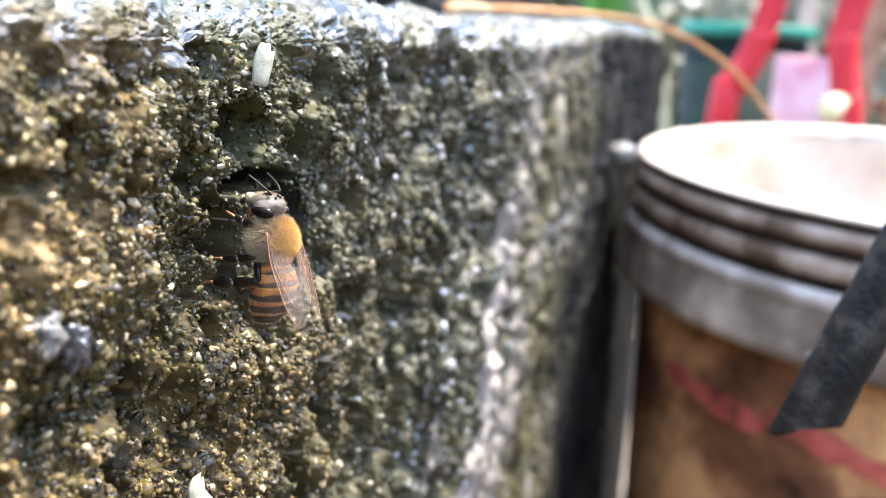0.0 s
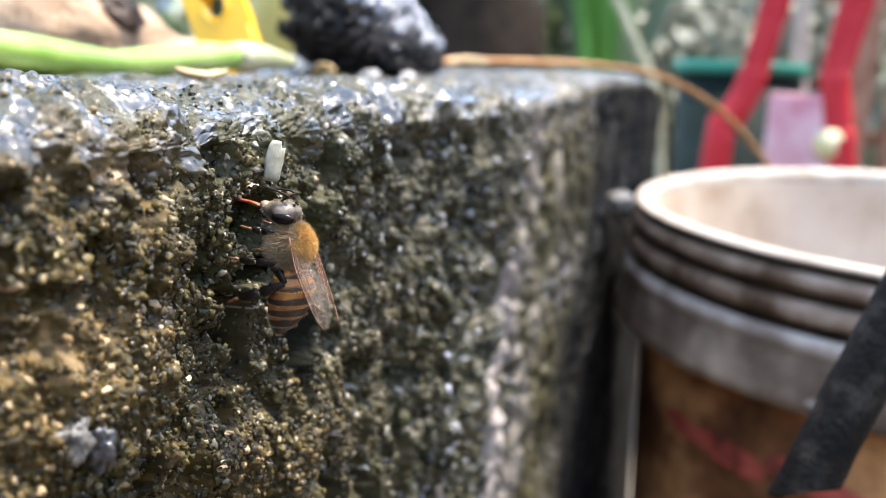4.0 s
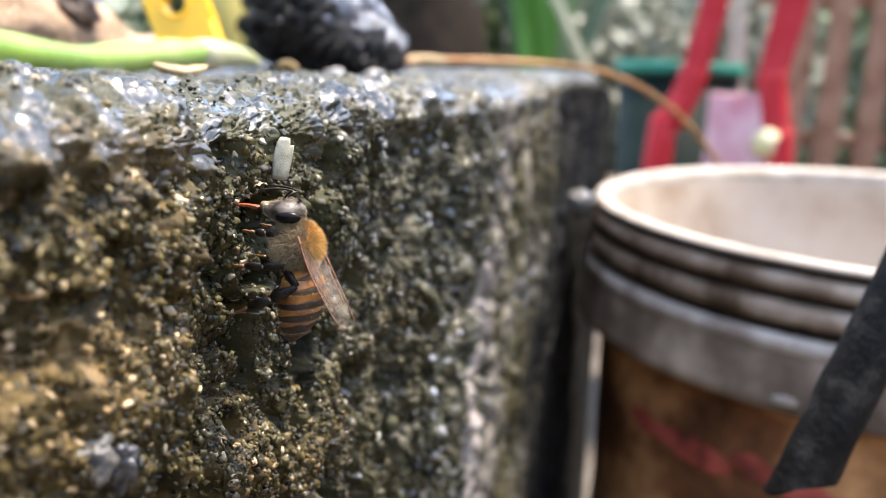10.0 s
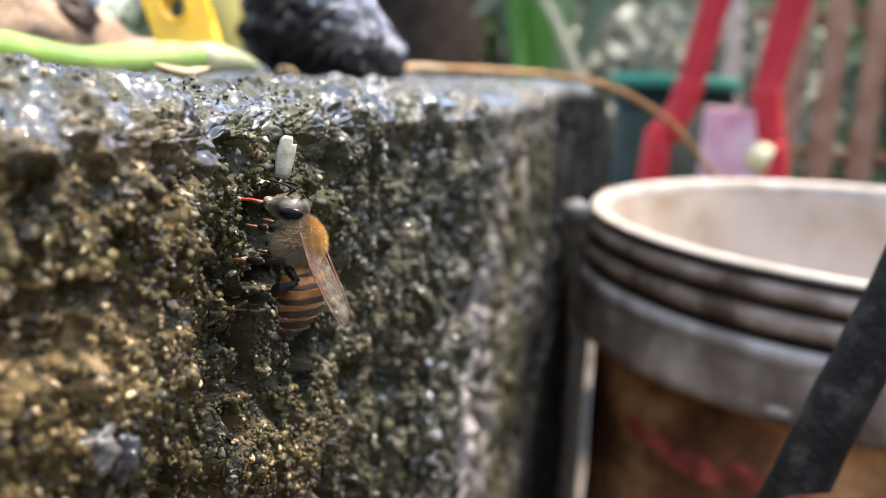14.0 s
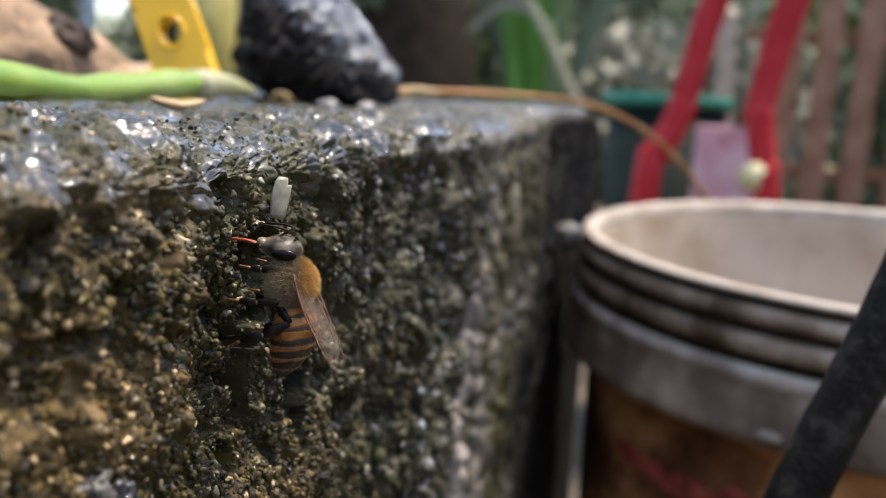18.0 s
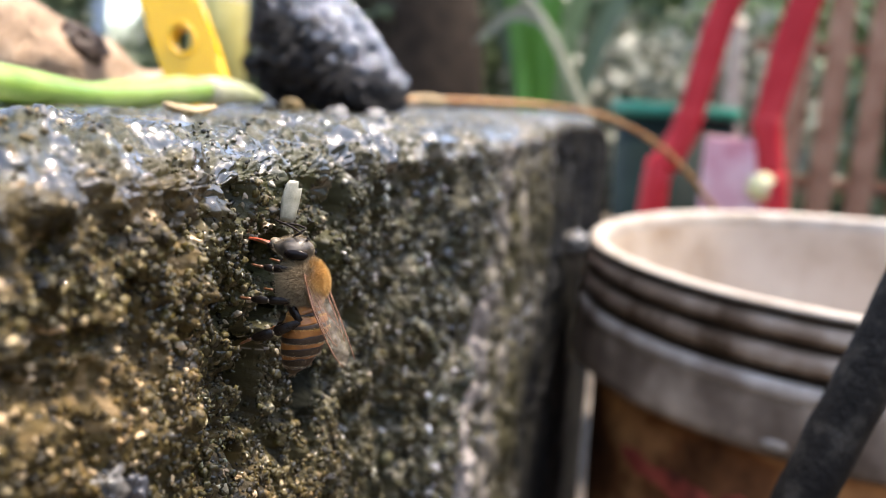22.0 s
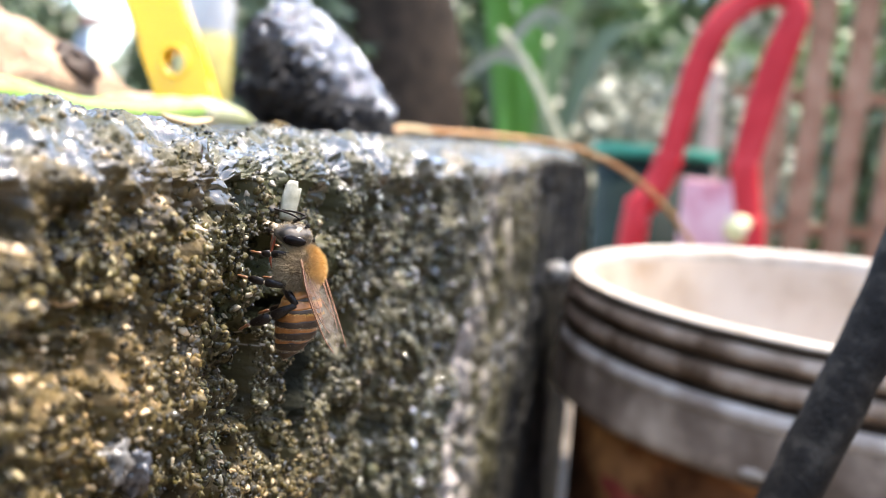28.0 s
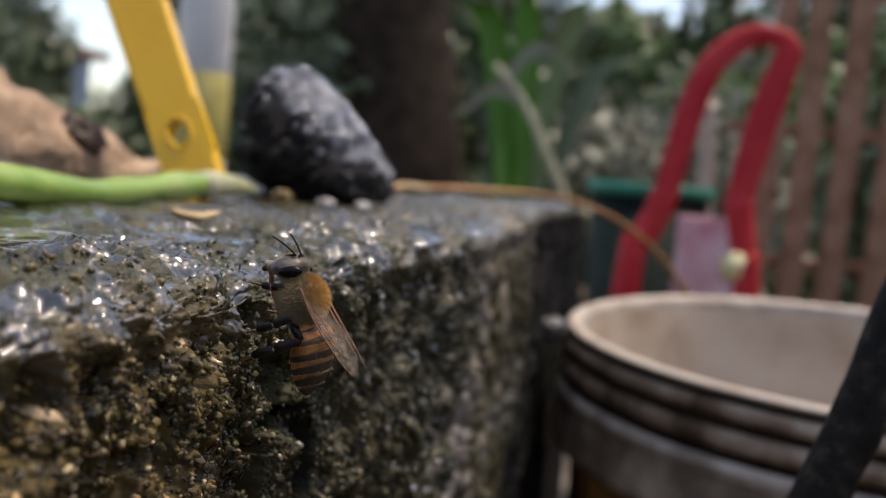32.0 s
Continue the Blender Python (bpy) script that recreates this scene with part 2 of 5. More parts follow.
def grain_stuff():
    m, nt, p = material("sand_grain")
    geo = nt.nodes.new("ShaderNodeNewGeometry")
    r = ramp(nt, geo.outputs["Random Per Island"], [(0.0, (0.007, 0.0065, 0.0018)), (0.5, (0.0305, 0.0300, 0.0100)), (0.84, (0.077, 0.072, 0.031)),
                                                    (0.94, (0.150, 0.142, 0.118)), (1.0, (0.45, 0.46, 0.48))])
    n, patch = noise_tex(nt, 1800, 4), noise_tex(nt, 48, 3)
    c = mix_rgb(nt, 0.35, r.outputs[0], n.outputs["Fac"], "MULTIPLY")
    hue = ramp(nt, patch.outputs["Fac"], [(0.36, (0.80, 0.88, 0.62)), (0.52, (1.15, 1.05, 0.85)), (0.66, (1.48, 1.18, 0.76))])
    c = mix_rgb(nt, 1.0, c, hue.outputs[0], "MULTIPLY")
    sep = nt.nodes.new("ShaderNodeSeparateXYZ")
    nt.links.new(geo.outputs["Position"], sep.inputs[0])
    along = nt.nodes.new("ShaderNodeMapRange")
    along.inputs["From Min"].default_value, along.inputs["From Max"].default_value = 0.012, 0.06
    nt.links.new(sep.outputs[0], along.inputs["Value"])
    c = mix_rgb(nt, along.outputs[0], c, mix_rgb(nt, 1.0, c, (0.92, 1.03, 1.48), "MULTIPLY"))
    left, low = nt.nodes.new("ShaderNodeMapRange"), nt.nodes.new("ShaderNodeMapRange")
    left.inputs["From Min"].default_value, left.inputs["From Max"].default_value = 0.004, -0.026
    low.inputs["From Min"].default_value, low.inputs["From Max"].default_value = 0.397, 0.380
    nt.links.new(sep.outputs[0], left.inputs["Value"])
    nt.links.new(sep.outputs[2], low.inputs["Value"])
    here = mix_rgb(nt, along.outputs[0], low.outputs[0], (0.0, 0.0, 0.0))          # ochre sand to the open end and low down
    both = mix_rgb(nt, 1.0, left.outputs[0], here, "LIGHTEN")
    c = mix_rgb(nt, both, c, mix_rgb(nt, 1.0, c, (1.52, 1.20, 0.84), "MULTIPLY"))
    nt.links.new(c, p.inputs["Base Color"])
    p.inputs["Roughness"].default_value, p.inputs["Specular IOR Level"].default_value = 0.6, 0.15
    p.inputs["Coat Weight"].default_value, p.inputs["Coat Roughness"].default_value = 0.8, 0.05
    bump(nt, p, n.outputs["Fac"], 0.8, 0.00030)
    p.inputs["Coat IOR"].default_value = 1.42
    return m


def clear(name, tint, ior=1.33, rough=0.02):
    m, nt, p = material(name)
    p.inputs["Base Color"].default_value = (*tint, 1)
    p.inputs["Transmission Weight"].default_value, p.inputs["IOR"].default_value, p.inputs["Roughness"].default_value = 1.0, ior, rough
    n = noise_tex(nt, 150, 2)
    bump(nt, p, n.outputs["Fac"], 0.5, 0.0012)
    return m


def leafy(name, low, high, gloss=0.4):
    m, nt, p = material(name)
    geo = nt.nodes.new("ShaderNodeNewGeometry")
    r = ramp(nt, geo.outputs["Random Per Island"], [(0.0, low), (1.0, high)])
    nt.links.new(r.outputs[0], p.inputs["Base Color"])
    p.inputs["Roughness"].default_value = gloss
    n = noise_tex(nt, 40, 3)
    bump(nt, p, n.outputs["Fac"], 0.3, 0.003)
    return m


def wing_film():
    m, nt, p = material("wing_membrane")
    n = noise_tex(nt, 900, 4)
    r = ramp(nt, n.outputs["Fac"], [(0.3, (0.26, 0.20, 0.15)), (0.7, (0.48, 0.40, 0.33))])
    nt.links.new(r.outputs[0], p.inputs["Base Color"])
    p.inputs["Alpha"].default_value, p.inputs["Roughness"].default_value = 0.13, 0.22
    p.inputs["Thin Film Thickness"].default_value = 320
    bump(nt, p, n.outputs["Fac"], 0.5, 0.0002)
    return m


M_WALL, M_GRAIN = wet_concrete(), grain_stuff()
M_WATER = clear("puddle_water", (0.9, 0.93, 0.88))
M_GROUND = surface("damp_soil", [(0.05, 0.038, 0.026), (0.09, 0.07, 0.05), (0.13, 0.11, 0.085)], 9, 0.9, 90, 0.01)
M_CORE = surface("plain_concrete", [(0.08, 0.075, 0.068), (0.14, 0.13, 0.12)], 30, 0.7, 400, 0.001)
M_RIM = surface("scuffed_cream_plastic", [(0.26, 0.21, 0.16), (0.39, 0.34, 0.285), (0.48, 0.435, 0.38)], 60, 0.55, 500, 0.0003, specular=0.2)
M_FLANGE = surface("worn_tan_plastic", [(0.24, 0.185, 0.145), (0.46, 0.39, 0.325), (0.60, 0.53, 0.46)], 55, 0.75, 500, 0.0003, specular=0.15)
M_RING = surface("dirty_tan_plastic", [(0.085, 0.052, 0.030), (0.29, 0.208, 0.148), (0.55, 0.45, 0.355)], 44, 0.7, 500, 0.0003, specular=0.12)
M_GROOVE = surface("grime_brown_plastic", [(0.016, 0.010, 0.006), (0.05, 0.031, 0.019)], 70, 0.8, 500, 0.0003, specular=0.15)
M_BAND = surface("weathered_grey_plastic", [(0.085, 0.058, 0.039), (0.215, 0.158, 0.115), (0.54, 0.42, 0.315)], 30, 0.85, 400, 0.0004, specular=0.05)
M_PBODY = surface("brown_stained_plastic", [(0.026, 0.012, 0.007), (0.24, 0.10, 0.043), (0.80, 0.41, 0.17)], 26, 0.65, 300, 0.0004, specular=0.15)
M_PIN = surface("beige_stained_plastic", [(0.36, 0.265, 0.18), (0.53, 0.44, 0.345), (0.62, 0.545, 0.445)], 20, 0.6, 200, 0.0003, specular=0.2)
M_REDMARK = surface("red_paint", [(0.10, 0.025, 0.018), (0.42, 0.075, 0.05), (0.60, 0.13, 0.09)], 110, 0.6, 500, 0.0003)
M_RUBBER = surface("black_rubber", [(0.007, 0.006, 0.005), (0.014, 0.012, 0.010), (0.045, 0.039, 0.031)], 260, 0.6, 1200, 0.0005, 0.8, specular=0.10)
M_STEM = surface("green_stalk", [(0.13, 0.25, 0.028), (0.21, 0.335, 0.055), (0.30, 0.40, 0.11)], 70, 0.36, 500, 0.0003, coat=0.25)
M_STEM_END = surface("pale_cut_stalk", [(0.28, 0.31, 0.14), (0.44, 0.42, 0.29)], 90, 0.5, 600, 0.0004)
M_YELLOW = surface("yellow_plastic", [(0.78, 0.42, 0.004), (0.84, 0.50, 0.008)], 30, 0.35, 300, 0.0003, coat=0.2)
M_PAD = surface("black_shaded_wire", [(0.006, 0.006, 0.007), (0.018, 0.018, 0.020)], 300, 0.5, 1500, 0.0003, specular=0.3)
M_WIRE_LIT = surface("lit_wire", [(0.18, 0.195, 0.225), (0.44, 0.47, 0.53)], 300, 0.25, 1500, 0.0002, metallic=0.8, specular=0.7)
M_LOG = surface("weathered_driftwood", [(0.13, 0.082, 0.052), (0.40, 0.275, 0.18), (0.62, 0.46, 0.33)], 60, 0.8, 420, 0.0022, 0.9)
M_KNOT = surface("dark_knot_wood", [(0.03, 0.018, 0.012), (0.10, 0.06, 0.04)], 120, 0.6, 500, 0.001, 0.8)
M_STRAW = surface("orange_straw", [(0.20, 0.085, 0.027), (0.34, 0.165, 0.055), (0.46, 0.29, 0.14)], 60, 0.5, 500, 0.0003, specular=0.3)
M_HUSK = surface("dry_husk", [(0.26, 0.17, 0.07), (0.44, 0.33, 0.17)], 300, 0.55, 1500, 0.0002)
M_CHIP = surface("cream_flake", [(0.17, 0.165, 0.11), (0.33, 0.315, 0.24)], 700, 0.35, 2500, 0.0002, coat=0.4)
M_PEBBLE = surface("white_pebble", [(0.035, 0.032, 0.028), (0.16, 0.15, 0.135)], 900, 0.4, 1500, 0.0005, coat=0.6)
M_STONE = surface("pale_stone", [(0.22, 0.21, 0.20), (0.50, 0.49, 0.48)], 300, 0.4, 1500, 0.0004, coat=0.4)
M_DARKPEB = surface("slate_pebble", [(0.016, 0.017, 0.02), (0.05, 0.05, 0.055)], 400, 0.3, 1500, 0.0003, coat=0.5)
M_RED = surface("red_plastic", [(0.33, 0.007, 0.012), (0.42, 0.014, 0.020), (0.48, 0.032, 0.038)], 14, 0.5, 120, 0.0006, specular=0.25)
M_PINK = surface("glare_pink_plastic", [(0.40, 0.11, 0.14), (0.52, 0.27, 0.29), (0.60, 0.42, 0.42)], 16, 0.4, 120, 0.0006, coat=0.1)
M_STICKER = surface("cream_paper", [(0.60, 0.52, 0.22), (0.75, 0.70, 0.45)], 40, 0.5)
M_TEAL = surface("teal_plastic", [(0.008, 0.12, 0.08), (0.015, 0.20, 0.14)], 20, 0.4, 120, 0.0006, specular=0.3)
M_TUB = surface("dark_green_plastic", [(0.006, 0.012, 0.010), (0.012, 0.022, 0.018)], 20, 0.6, 120, 0.0006, specular=0.1)
M_FENCE = surface("grey_brown_timber", [(0.15, 0.074, 0.045), (0.28, 0.155, 0.098), (0.38, 0.235, 0.16)], 14, 0.85, 90, 0.002, 0.8, specular=0.15)
M_STAKE = surface("pale_timber", [(0.19, 0.125, 0.088), (0.42, 0.31, 0.235)], 60, 0.75, 200, 0.001, 0.7, specular=0.2)
M_POST = surface("bleached_timber", [(0.29, 0.23, 0.175), (0.48, 0.41, 0.33)], 40, 0.8, 200, 0.001, 0.6, specular=0.2)
M_BARK = surface("dark_bark", [(0.012, 0.008, 0.005), (0.040, 0.027, 0.018)], 14, 0.9, 60, 0.01, 0.9, specular=0.15)
M_LEAF_D = leafy("dark_leaves", (0.022, 0.042, 0.016), (0.12, 0.16, 0.07))
M_LEAF_M = leafy("mid_leaves", (0.06, 0.11, 0.03), (0.22, 0.29, 0.12))
M_LEAF_G = leafy("grey_green_leaves", (0.06, 0.07, 0.04), (0.34, 0.335, 0.25))
M_LEAF_B = leafy("bright_leaves", (0.035, 0.13, 0.010), (0.10, 0.28, 0.022), 0.5)
M_PALE = surface("dry_pale_stalk", [(0.22, 0.22, 0.13), (0.36, 0.35, 0.24)], 20, 0.6)
M_HOUSE = surface("pale_render_wall", [(0.42, 0.46, 0.50), (0.58, 0.62, 0.66)], 2, 0.8, 20, 0.004)
M_ROOF = surface("clay_roof", [(0.14, 0.075, 0.065), (0.25, 0.14, 0.12)], 6, 0.8, 40, 0.01)
M_SHED = surface("blue_grey_boards", [(0.16, 0.21, 0.28), (0.26, 0.33, 0.42)], 3, 0.7, 20, 0.004)
M_GLASS = surface("dark_window", [(0.02, 0.025, 0.03), (0.05, 0.06, 0.07)], 3, 0.1)
M_WHITE = surface("cloudy_white_plastic", [(0.48, 0.48, 0.46), (0.64, 0.64, 0.62)], 12, 0.4)
M_LABEL_Y = surface("yellow_wrap", [(0.36, 0.30, 0.07), (0.50, 0.43, 0.14)], 14, 0.45)
# bee
M_FUR_G = leafy("golden_hair", (0.34, 0.17, 0.035), (0.74, 0.45, 0.14), 0.55)
M_FUR_P = leafy("pale_hair", (0.11, 0.075, 0.038), (0.42, 0.32, 0.18), 0.55)
M_SHELL = surface("dark_cuticle", [(0.006, 0.004, 0.003), (0.016, 0.010, 0.006)], 900, 0.5, 4000, 0.00008, specular=0.15)
M_THORAX = surface("brown_cuticle", [(0.05, 0.028, 0.012), (0.16, 0.085, 0.03)], 700, 0.5, 4000, 0.00006)
M_AMBER = surface("amber_cuticle", [(0.12, 0.042, 0.011), (0.47, 0.18, 0.038)], 420, 0.45, 4000, 0.00005, coat=0.1)
M_BANDD = surface("brown_black_cuticle", [(0.013, 0.009, 0.007), (0.062, 0.038, 0.022)], 380, 0.5, 4000, 0.00005, specular=0.3, coat=0.0)
M_FACE = surface("grey_face_cuticle", [(0.022, 0.017, 0.012), (0.15, 0.125, 0.095)], 900, 0.4, 4000, 0.00006)
M_EYE = surface("black_eye", [(0.004, 0.003, 0.003), (0.009, 0.006, 0.005)], 800, 0.22, 9000, 0.00002, specular=0.14)
M_TONGUE = surface("red_tongue", [(0.30, 0.05, 0.025), (0.5, 0.13, 0.06)], 900, 0.25, 3000, 0.00003, coat=0.6)
M_TARSUS = surface("rusty_leg", [(0.08, 0.03, 0.012), (0.2, 0.085, 0.035)], 900, 0.35, 3000, 0.00003)
M_CLYPEUS = surface("pale_lip_plate", [(0.10, 0.075, 0.045), (0.30, 0.24, 0.16)], 900, 0.3, 3000, 0.00004, coat=0.2)
M_LEG = surface("black_leg_cuticle", [(0.006, 0.004, 0.003), (0.014, 0.009, 0.006)], 900, 0.30, 4000, 0.00006, specular=0.22)
M_WING, M_VEIN = wing_film(), surface("brown_vein", [(0.12, 0.045, 0.018), (0.22, 0.085, 0.035)], 900, 0.4)

# ---- ground and wall ----
g = bmesh.new()
bmesh.ops.create_grid(g, x_segments=60, y_segments=60, size=60)
for v in g.verts:
    v.co.z = 0.05 * (noise.noise(v.co * 0.4) - 0.3) if max(abs(v.co.x), abs(v.co.y)) > 4 else -0.002
tagged(part("ground", g, M_GROUND), "damp brown soil of a shaded yard", "ground", kind="structure")


# two walls out of view, added to hold back low sky light
for nm, c, sz in (("sky_block_south", (2.0, -3.2, 0.9), (12.0, 0.2, 1.8)), ("sky_block_west", (-4.1, 1.0, 0.8), (0.2, 7.0, 1.6))):
    b = bmesh.new()
    box(b, c, sz)
    tagged(part(nm, b, M_CORE, smooth=False), "plain grey wall out of view, added to block low sky light", "wall", kind="structure")


def bell(x, centre, width):
    return np.exp(-((x - centre) / width) ** 2)


def step(x, a, b):
    t = np.clip((x - a) / (b - a), 0, 1)
    return t * t * (3 - 2 * t)


def wall_surface():
    """The wall's near skin: over the top, round the front edge and down the face, with its grit as relief."""
    near = np.arange(-0.044, 0.042, 0.00021)
    far = 0.042 + np.cumsum(0.00017 * 1.0080 ** np.arange(600))
    far = far[far < 0.4335]
    left = -0.044 - np.cumsum(0.00025 * 1.04 ** np.arange(108))
    x = np.concatenate([left[::-1], near, far])
    y_top = np.concatenate([np.linspace(0.16, 0.045, 60), np.linspace(0.045, 0.011, 150)[1:]])
    z_face = np.concatenate([np.arange(TOP - 0.0045, 0.370, -0.00021), 0.370 - np.cumsum(0.00017 * 1.02 ** np.arange(400))])
    z_face = np.concatenate([z_face[z_face > 0.01], [0.0]])
    arc = np.linspace(0, np.pi / 2, 66)[1:-1]
    py = np.concatenate([y_top, 0.011 - 0.011 * np.sin(arc), 0 * z_face])
    pz = np.concatenate([0 * y_top + TOP, TOP - 0.0045 + 0.0045 * np.cos(arc), z_face])
    ny = np.concatenate([0 * y_top, -np.sin(arc) / 0.011, 0 * z_face - 1])
    nz = np.concatenate([0 * y_top + 1, np.cos(arc) / 0.0045, 0 * z_face])
    ny, nz = ny / np.hypot(ny, nz), nz / np.hypot(ny, nz)
    s = np.concatenate([[0], np.cumsum(np.hypot(np.diff(py), np.diff(pz)))])
    s_edge = s[len(y_top) + 44]
    X, S = np.meshgrid(x, s - s_edge)                     # S: below zero on the top, above zero down the face
    Z = np.broadcast_to(pz[:, None], X.shape)
    Y = np.broadcast_to(py[:, None], X.shape)
    on_face = step(S, -0.004, 0.004)
    wx, ws = X + 0.0012 * (value_noise(X * 260, S * 260, 40) - 0.5), S + 0.0012 * (value_noise(X * 260, S * 260, 41) - 0.5)
    lump = value_noise(X * 75, S * 75, 3) + 0.70 * value_noise(X * 200, S * 190, 4) + 0.50 * value_noise(X * 460, S * 400, 9) - 1.10
    smooth_patch = np.maximum(bell(X, -0.027, 0.008) * bell(Z, 0.4005, 0.005), 0.8 * step(X, 0.085, 0.16)) * on_face
    grit = 1 - 0.75 * smooth_patch
    big = domes(wx * 330, ws * 330, 5, 0.22, 0.66, 0.75)
    mid = domes(wx * 1050, ws * 1050, 15, 0.25, 0.66, 0.9)
    tiny = domes(wx * 2100, ws * 2100, 25, 0.28, 0.62, 0.92)
    clump = step(value_noise(X * 330, S * 330, 33), 0.25, 0.75)
    h = 0.0038 * lump * (0.4 + 0.6 * grit)
    h = h - bell(X, -0.003, 0.0055) * bell(Z, 0.405, 0.012) * on_face * np.maximum(h, 0)      # worn even where the bee drinks
    h = h + grit * (0.0013 * big + 0.00090 * mid * (0.45 + 0.55 * clump) + 0.00050 * tiny + 0.0005 * clump - 0.0012)
    wash = step(S + 0.006 * (value_noise(X * 150, S * 70, 58) - 0.5), 0.0075, 0.0015) * step(X, 0.26, 0.10)   # washed smooth and always wet
    h = h - wash * (0.18 * h - 0.00030 * value_noise(X * 1500, S * 800, 59) - 0.0004 * value_noise(X * 480, S * 300, 60))
    pits = value_noise(X * 340, S * (210 - 60 * step(X, -0.01, 0.02)), 61)
    h = h - grit * 0.0062 * np.clip(pits - 0.54, 0, 1) / 0.40 * (0.7 + 0.6 * value_noise(X * 900, S * 800, 67)) * (1 - 0.8 * wash) * (0.45 + 0.55 * on_face)
    fluted = step(X, -0.006, 0.010) * on_face * grit * (1 - 0.6 * wash)             # runnels worn down the face
    h = h - fluted * 0.0021 * step(value_noise(X * 620 + 0.4 * value_noise(S * 300, X * 90, 66), S * 190, 65), 0.50, 0.80)
    # holes of the face: the slot, the gap over it, the pit beside the flake, the furrow under the bee, the ledges
    slot = step(bell(X, 0.0090, 0.0034) * bell(Z, 0.3960, 0.0086), 0.42, 0.58)
    h = h - 0.026 * slot
    slot_shade = step(bell(X, 0.0092, 0.0040) * bell(Z, 0.3964, 0.0096), 0.22, 0.45) * on_face     # shade painted in and round the slot
    h = h - 0.0045 * step(bell(X, 0.001, 0.0075) * bell(Z, 0.4026, 0.0016), 0.5, 0.68)
    h = h - 0.003 * step(bell(X, -0.0072, 0.0022) * bell(Z, 0.4143, 0.0028), 0.35, 0.75)
    h = h - 0.0016 * bell(X, -0.0105, 0.0042) * step(Z, 0.386, 0.392) * on_face
    h = h - 0.001 * step(bell(X, -0.024, 0.010) * bell(Z, 0.3885, 0.0016), 0.4, 0.8)
    h = h - 0.004 * step(bell(X, -0.0165, 0.0025) * bell(Z, 0.3925, 0.003), 0.4, 0.8)
    h = h - 0.0014 * step(bell(X, -0.036, 0.012) * bell(Z, 0.4065, 0.0014), 0.4, 0.8)
    h = h + 0.0012 * step(X, -0.012, -0.020) * bell(Z, 0.399, 0.007)
    # the top: worn flat behind the front edge, with hollows that hold water
    top = 1 - on_face
    h = h * (1 - 0.40 * top * step(Y, 0.012, 0.035)) - 0.0020 * top * step(X, 0.05, -0.02) * step(Y, 0.008, 0.020)
    rill = value_noise(X * 130, S * 90, 51) - 0.5 + 0.5 * (value_noise(X * 420, S * 260, 52) - 0.5)
    flat = h[(S < -0.004) & (S > -0.03) & (X > -0.045) & (X < 0.05)]
    cover = step(S + 0.004 * (value_noise(X * 170, S * 60, 57) - 0.5), 0.001, -0.004) * step(X, 0.26, 0.08)
    level = np.percentile(flat, 30) + 0.0011 * rill - 0.05 * (1 - step(cover, 0.1, 0.6))
    ripple = 0.00036 * value_noise(X * 1250, S * 700, 53) + 0.0005 * value_noise(X * 300, S * 190, 54) + 0.00016 * value_noise(X * 2300, S * 1300, 55)
    film = np.maximum(step(level + ripple - h, -0.00008, 0.00012), 0.8 * wash * step(value_noise(X * 420, S * 300, 62) + 0.4 * value_noise(X * 1300, S * 900, 63), 0.58, 0.9))
    h = np.maximum(h, level + ripple)
    fade = 1 - 0.5 * step(X, 0.12, 0.3) - 0.3 * step(Z, 0.36, 0.30)
    h = h * fade
    back = 0.03 - np.sqrt(np.maximum(0.03 ** 2 - np.maximum(X - 0.4045, 0) ** 2, 0))   # the rounded far end
    rise = 0.0056 * step(X, 0.10, 0.27) - 0.014 * np.maximum(X - 0.355, 0) ** 2 / 0.078 ** 2      # the top climbs, then rounds off at the far end
    V = np.stack([X, Y + ny[:, None] * h + back * on_face, Z + nz[:, None] * h + rise * step(Z, 0.28, 0.40)], -1)
    n, m = X.shape
    idx = np.arange(n * m).reshape(n, m)
    F = np.stack([idx[:-1, :-1], idx[1:, :-1], idx[1:, 1:], idx[:-1, 1:]], -1).reshape(-1, 4)
    me = bpy.data.meshes.new("wall_front")
    me.vertices.add(n * m)
    me.vertices.foreach_set("co", V.astype(np.float32).ravel())
    me.loops.add(F.size)
    me.loops.foreach_set("vertex_index", F.astype(np.int32).ravel())
    me.polygons.add(len(F))
    me.polygons.foreach_set("loop_start", np.arange(0, F.size, 4, dtype=np.int32))
    me.update(calc_edges=True)
    # kinds: grain tone, moss_shade, lime
    cell = hashed(np.floor(wx * 1050), np.floor(ws * 1050), 77)
    tone = 0.30 + 0.42 * (cell - 0.5) + 0.30 * value_noise(X * 60, S * 60, 70) + 0.16 * step(X, 0.012, 0.05) * cell
    tone = np.where((hashed(np.floor(wx * 1050), np.floor(ws * 1050), 78) > 0.955) & (mid > 0.2), 0.98, tone)
    tone = tone + 0.12 * smooth_patch
    moss_shade = step(value_noise(X * 85, S * 85, 81) + 0.25 * value_noise(X * 300, S * 300, 82), 0.55, 0.95)
    moss_shade = moss_shade * (0.35 + 0.65 * bell(X, 0.002, 0.02) * step(Z, 0.392, 0.404)) * (1 - step(X, 0.03, 0.07))
    moss_shade = np.maximum(moss_shade, 0.9 * top * step(X, 0.10, 0.02) * (0.5 + 0.5 * value_noise(X * 120, S * 120, 83)))
    # the slot's shade is painted with the same dark green
    moss_shade = np.maximum(moss_shade, slot_shade)
    gold = step(0.35 * value_noise(X * 70, S * 70, 84) + 0.8 * step(X, 0.010, -0.022) + 0.5 * step(Z, 0.400, 0.380) * step(X, 0.03, 0.012), 0.45, 1.0) * on_face
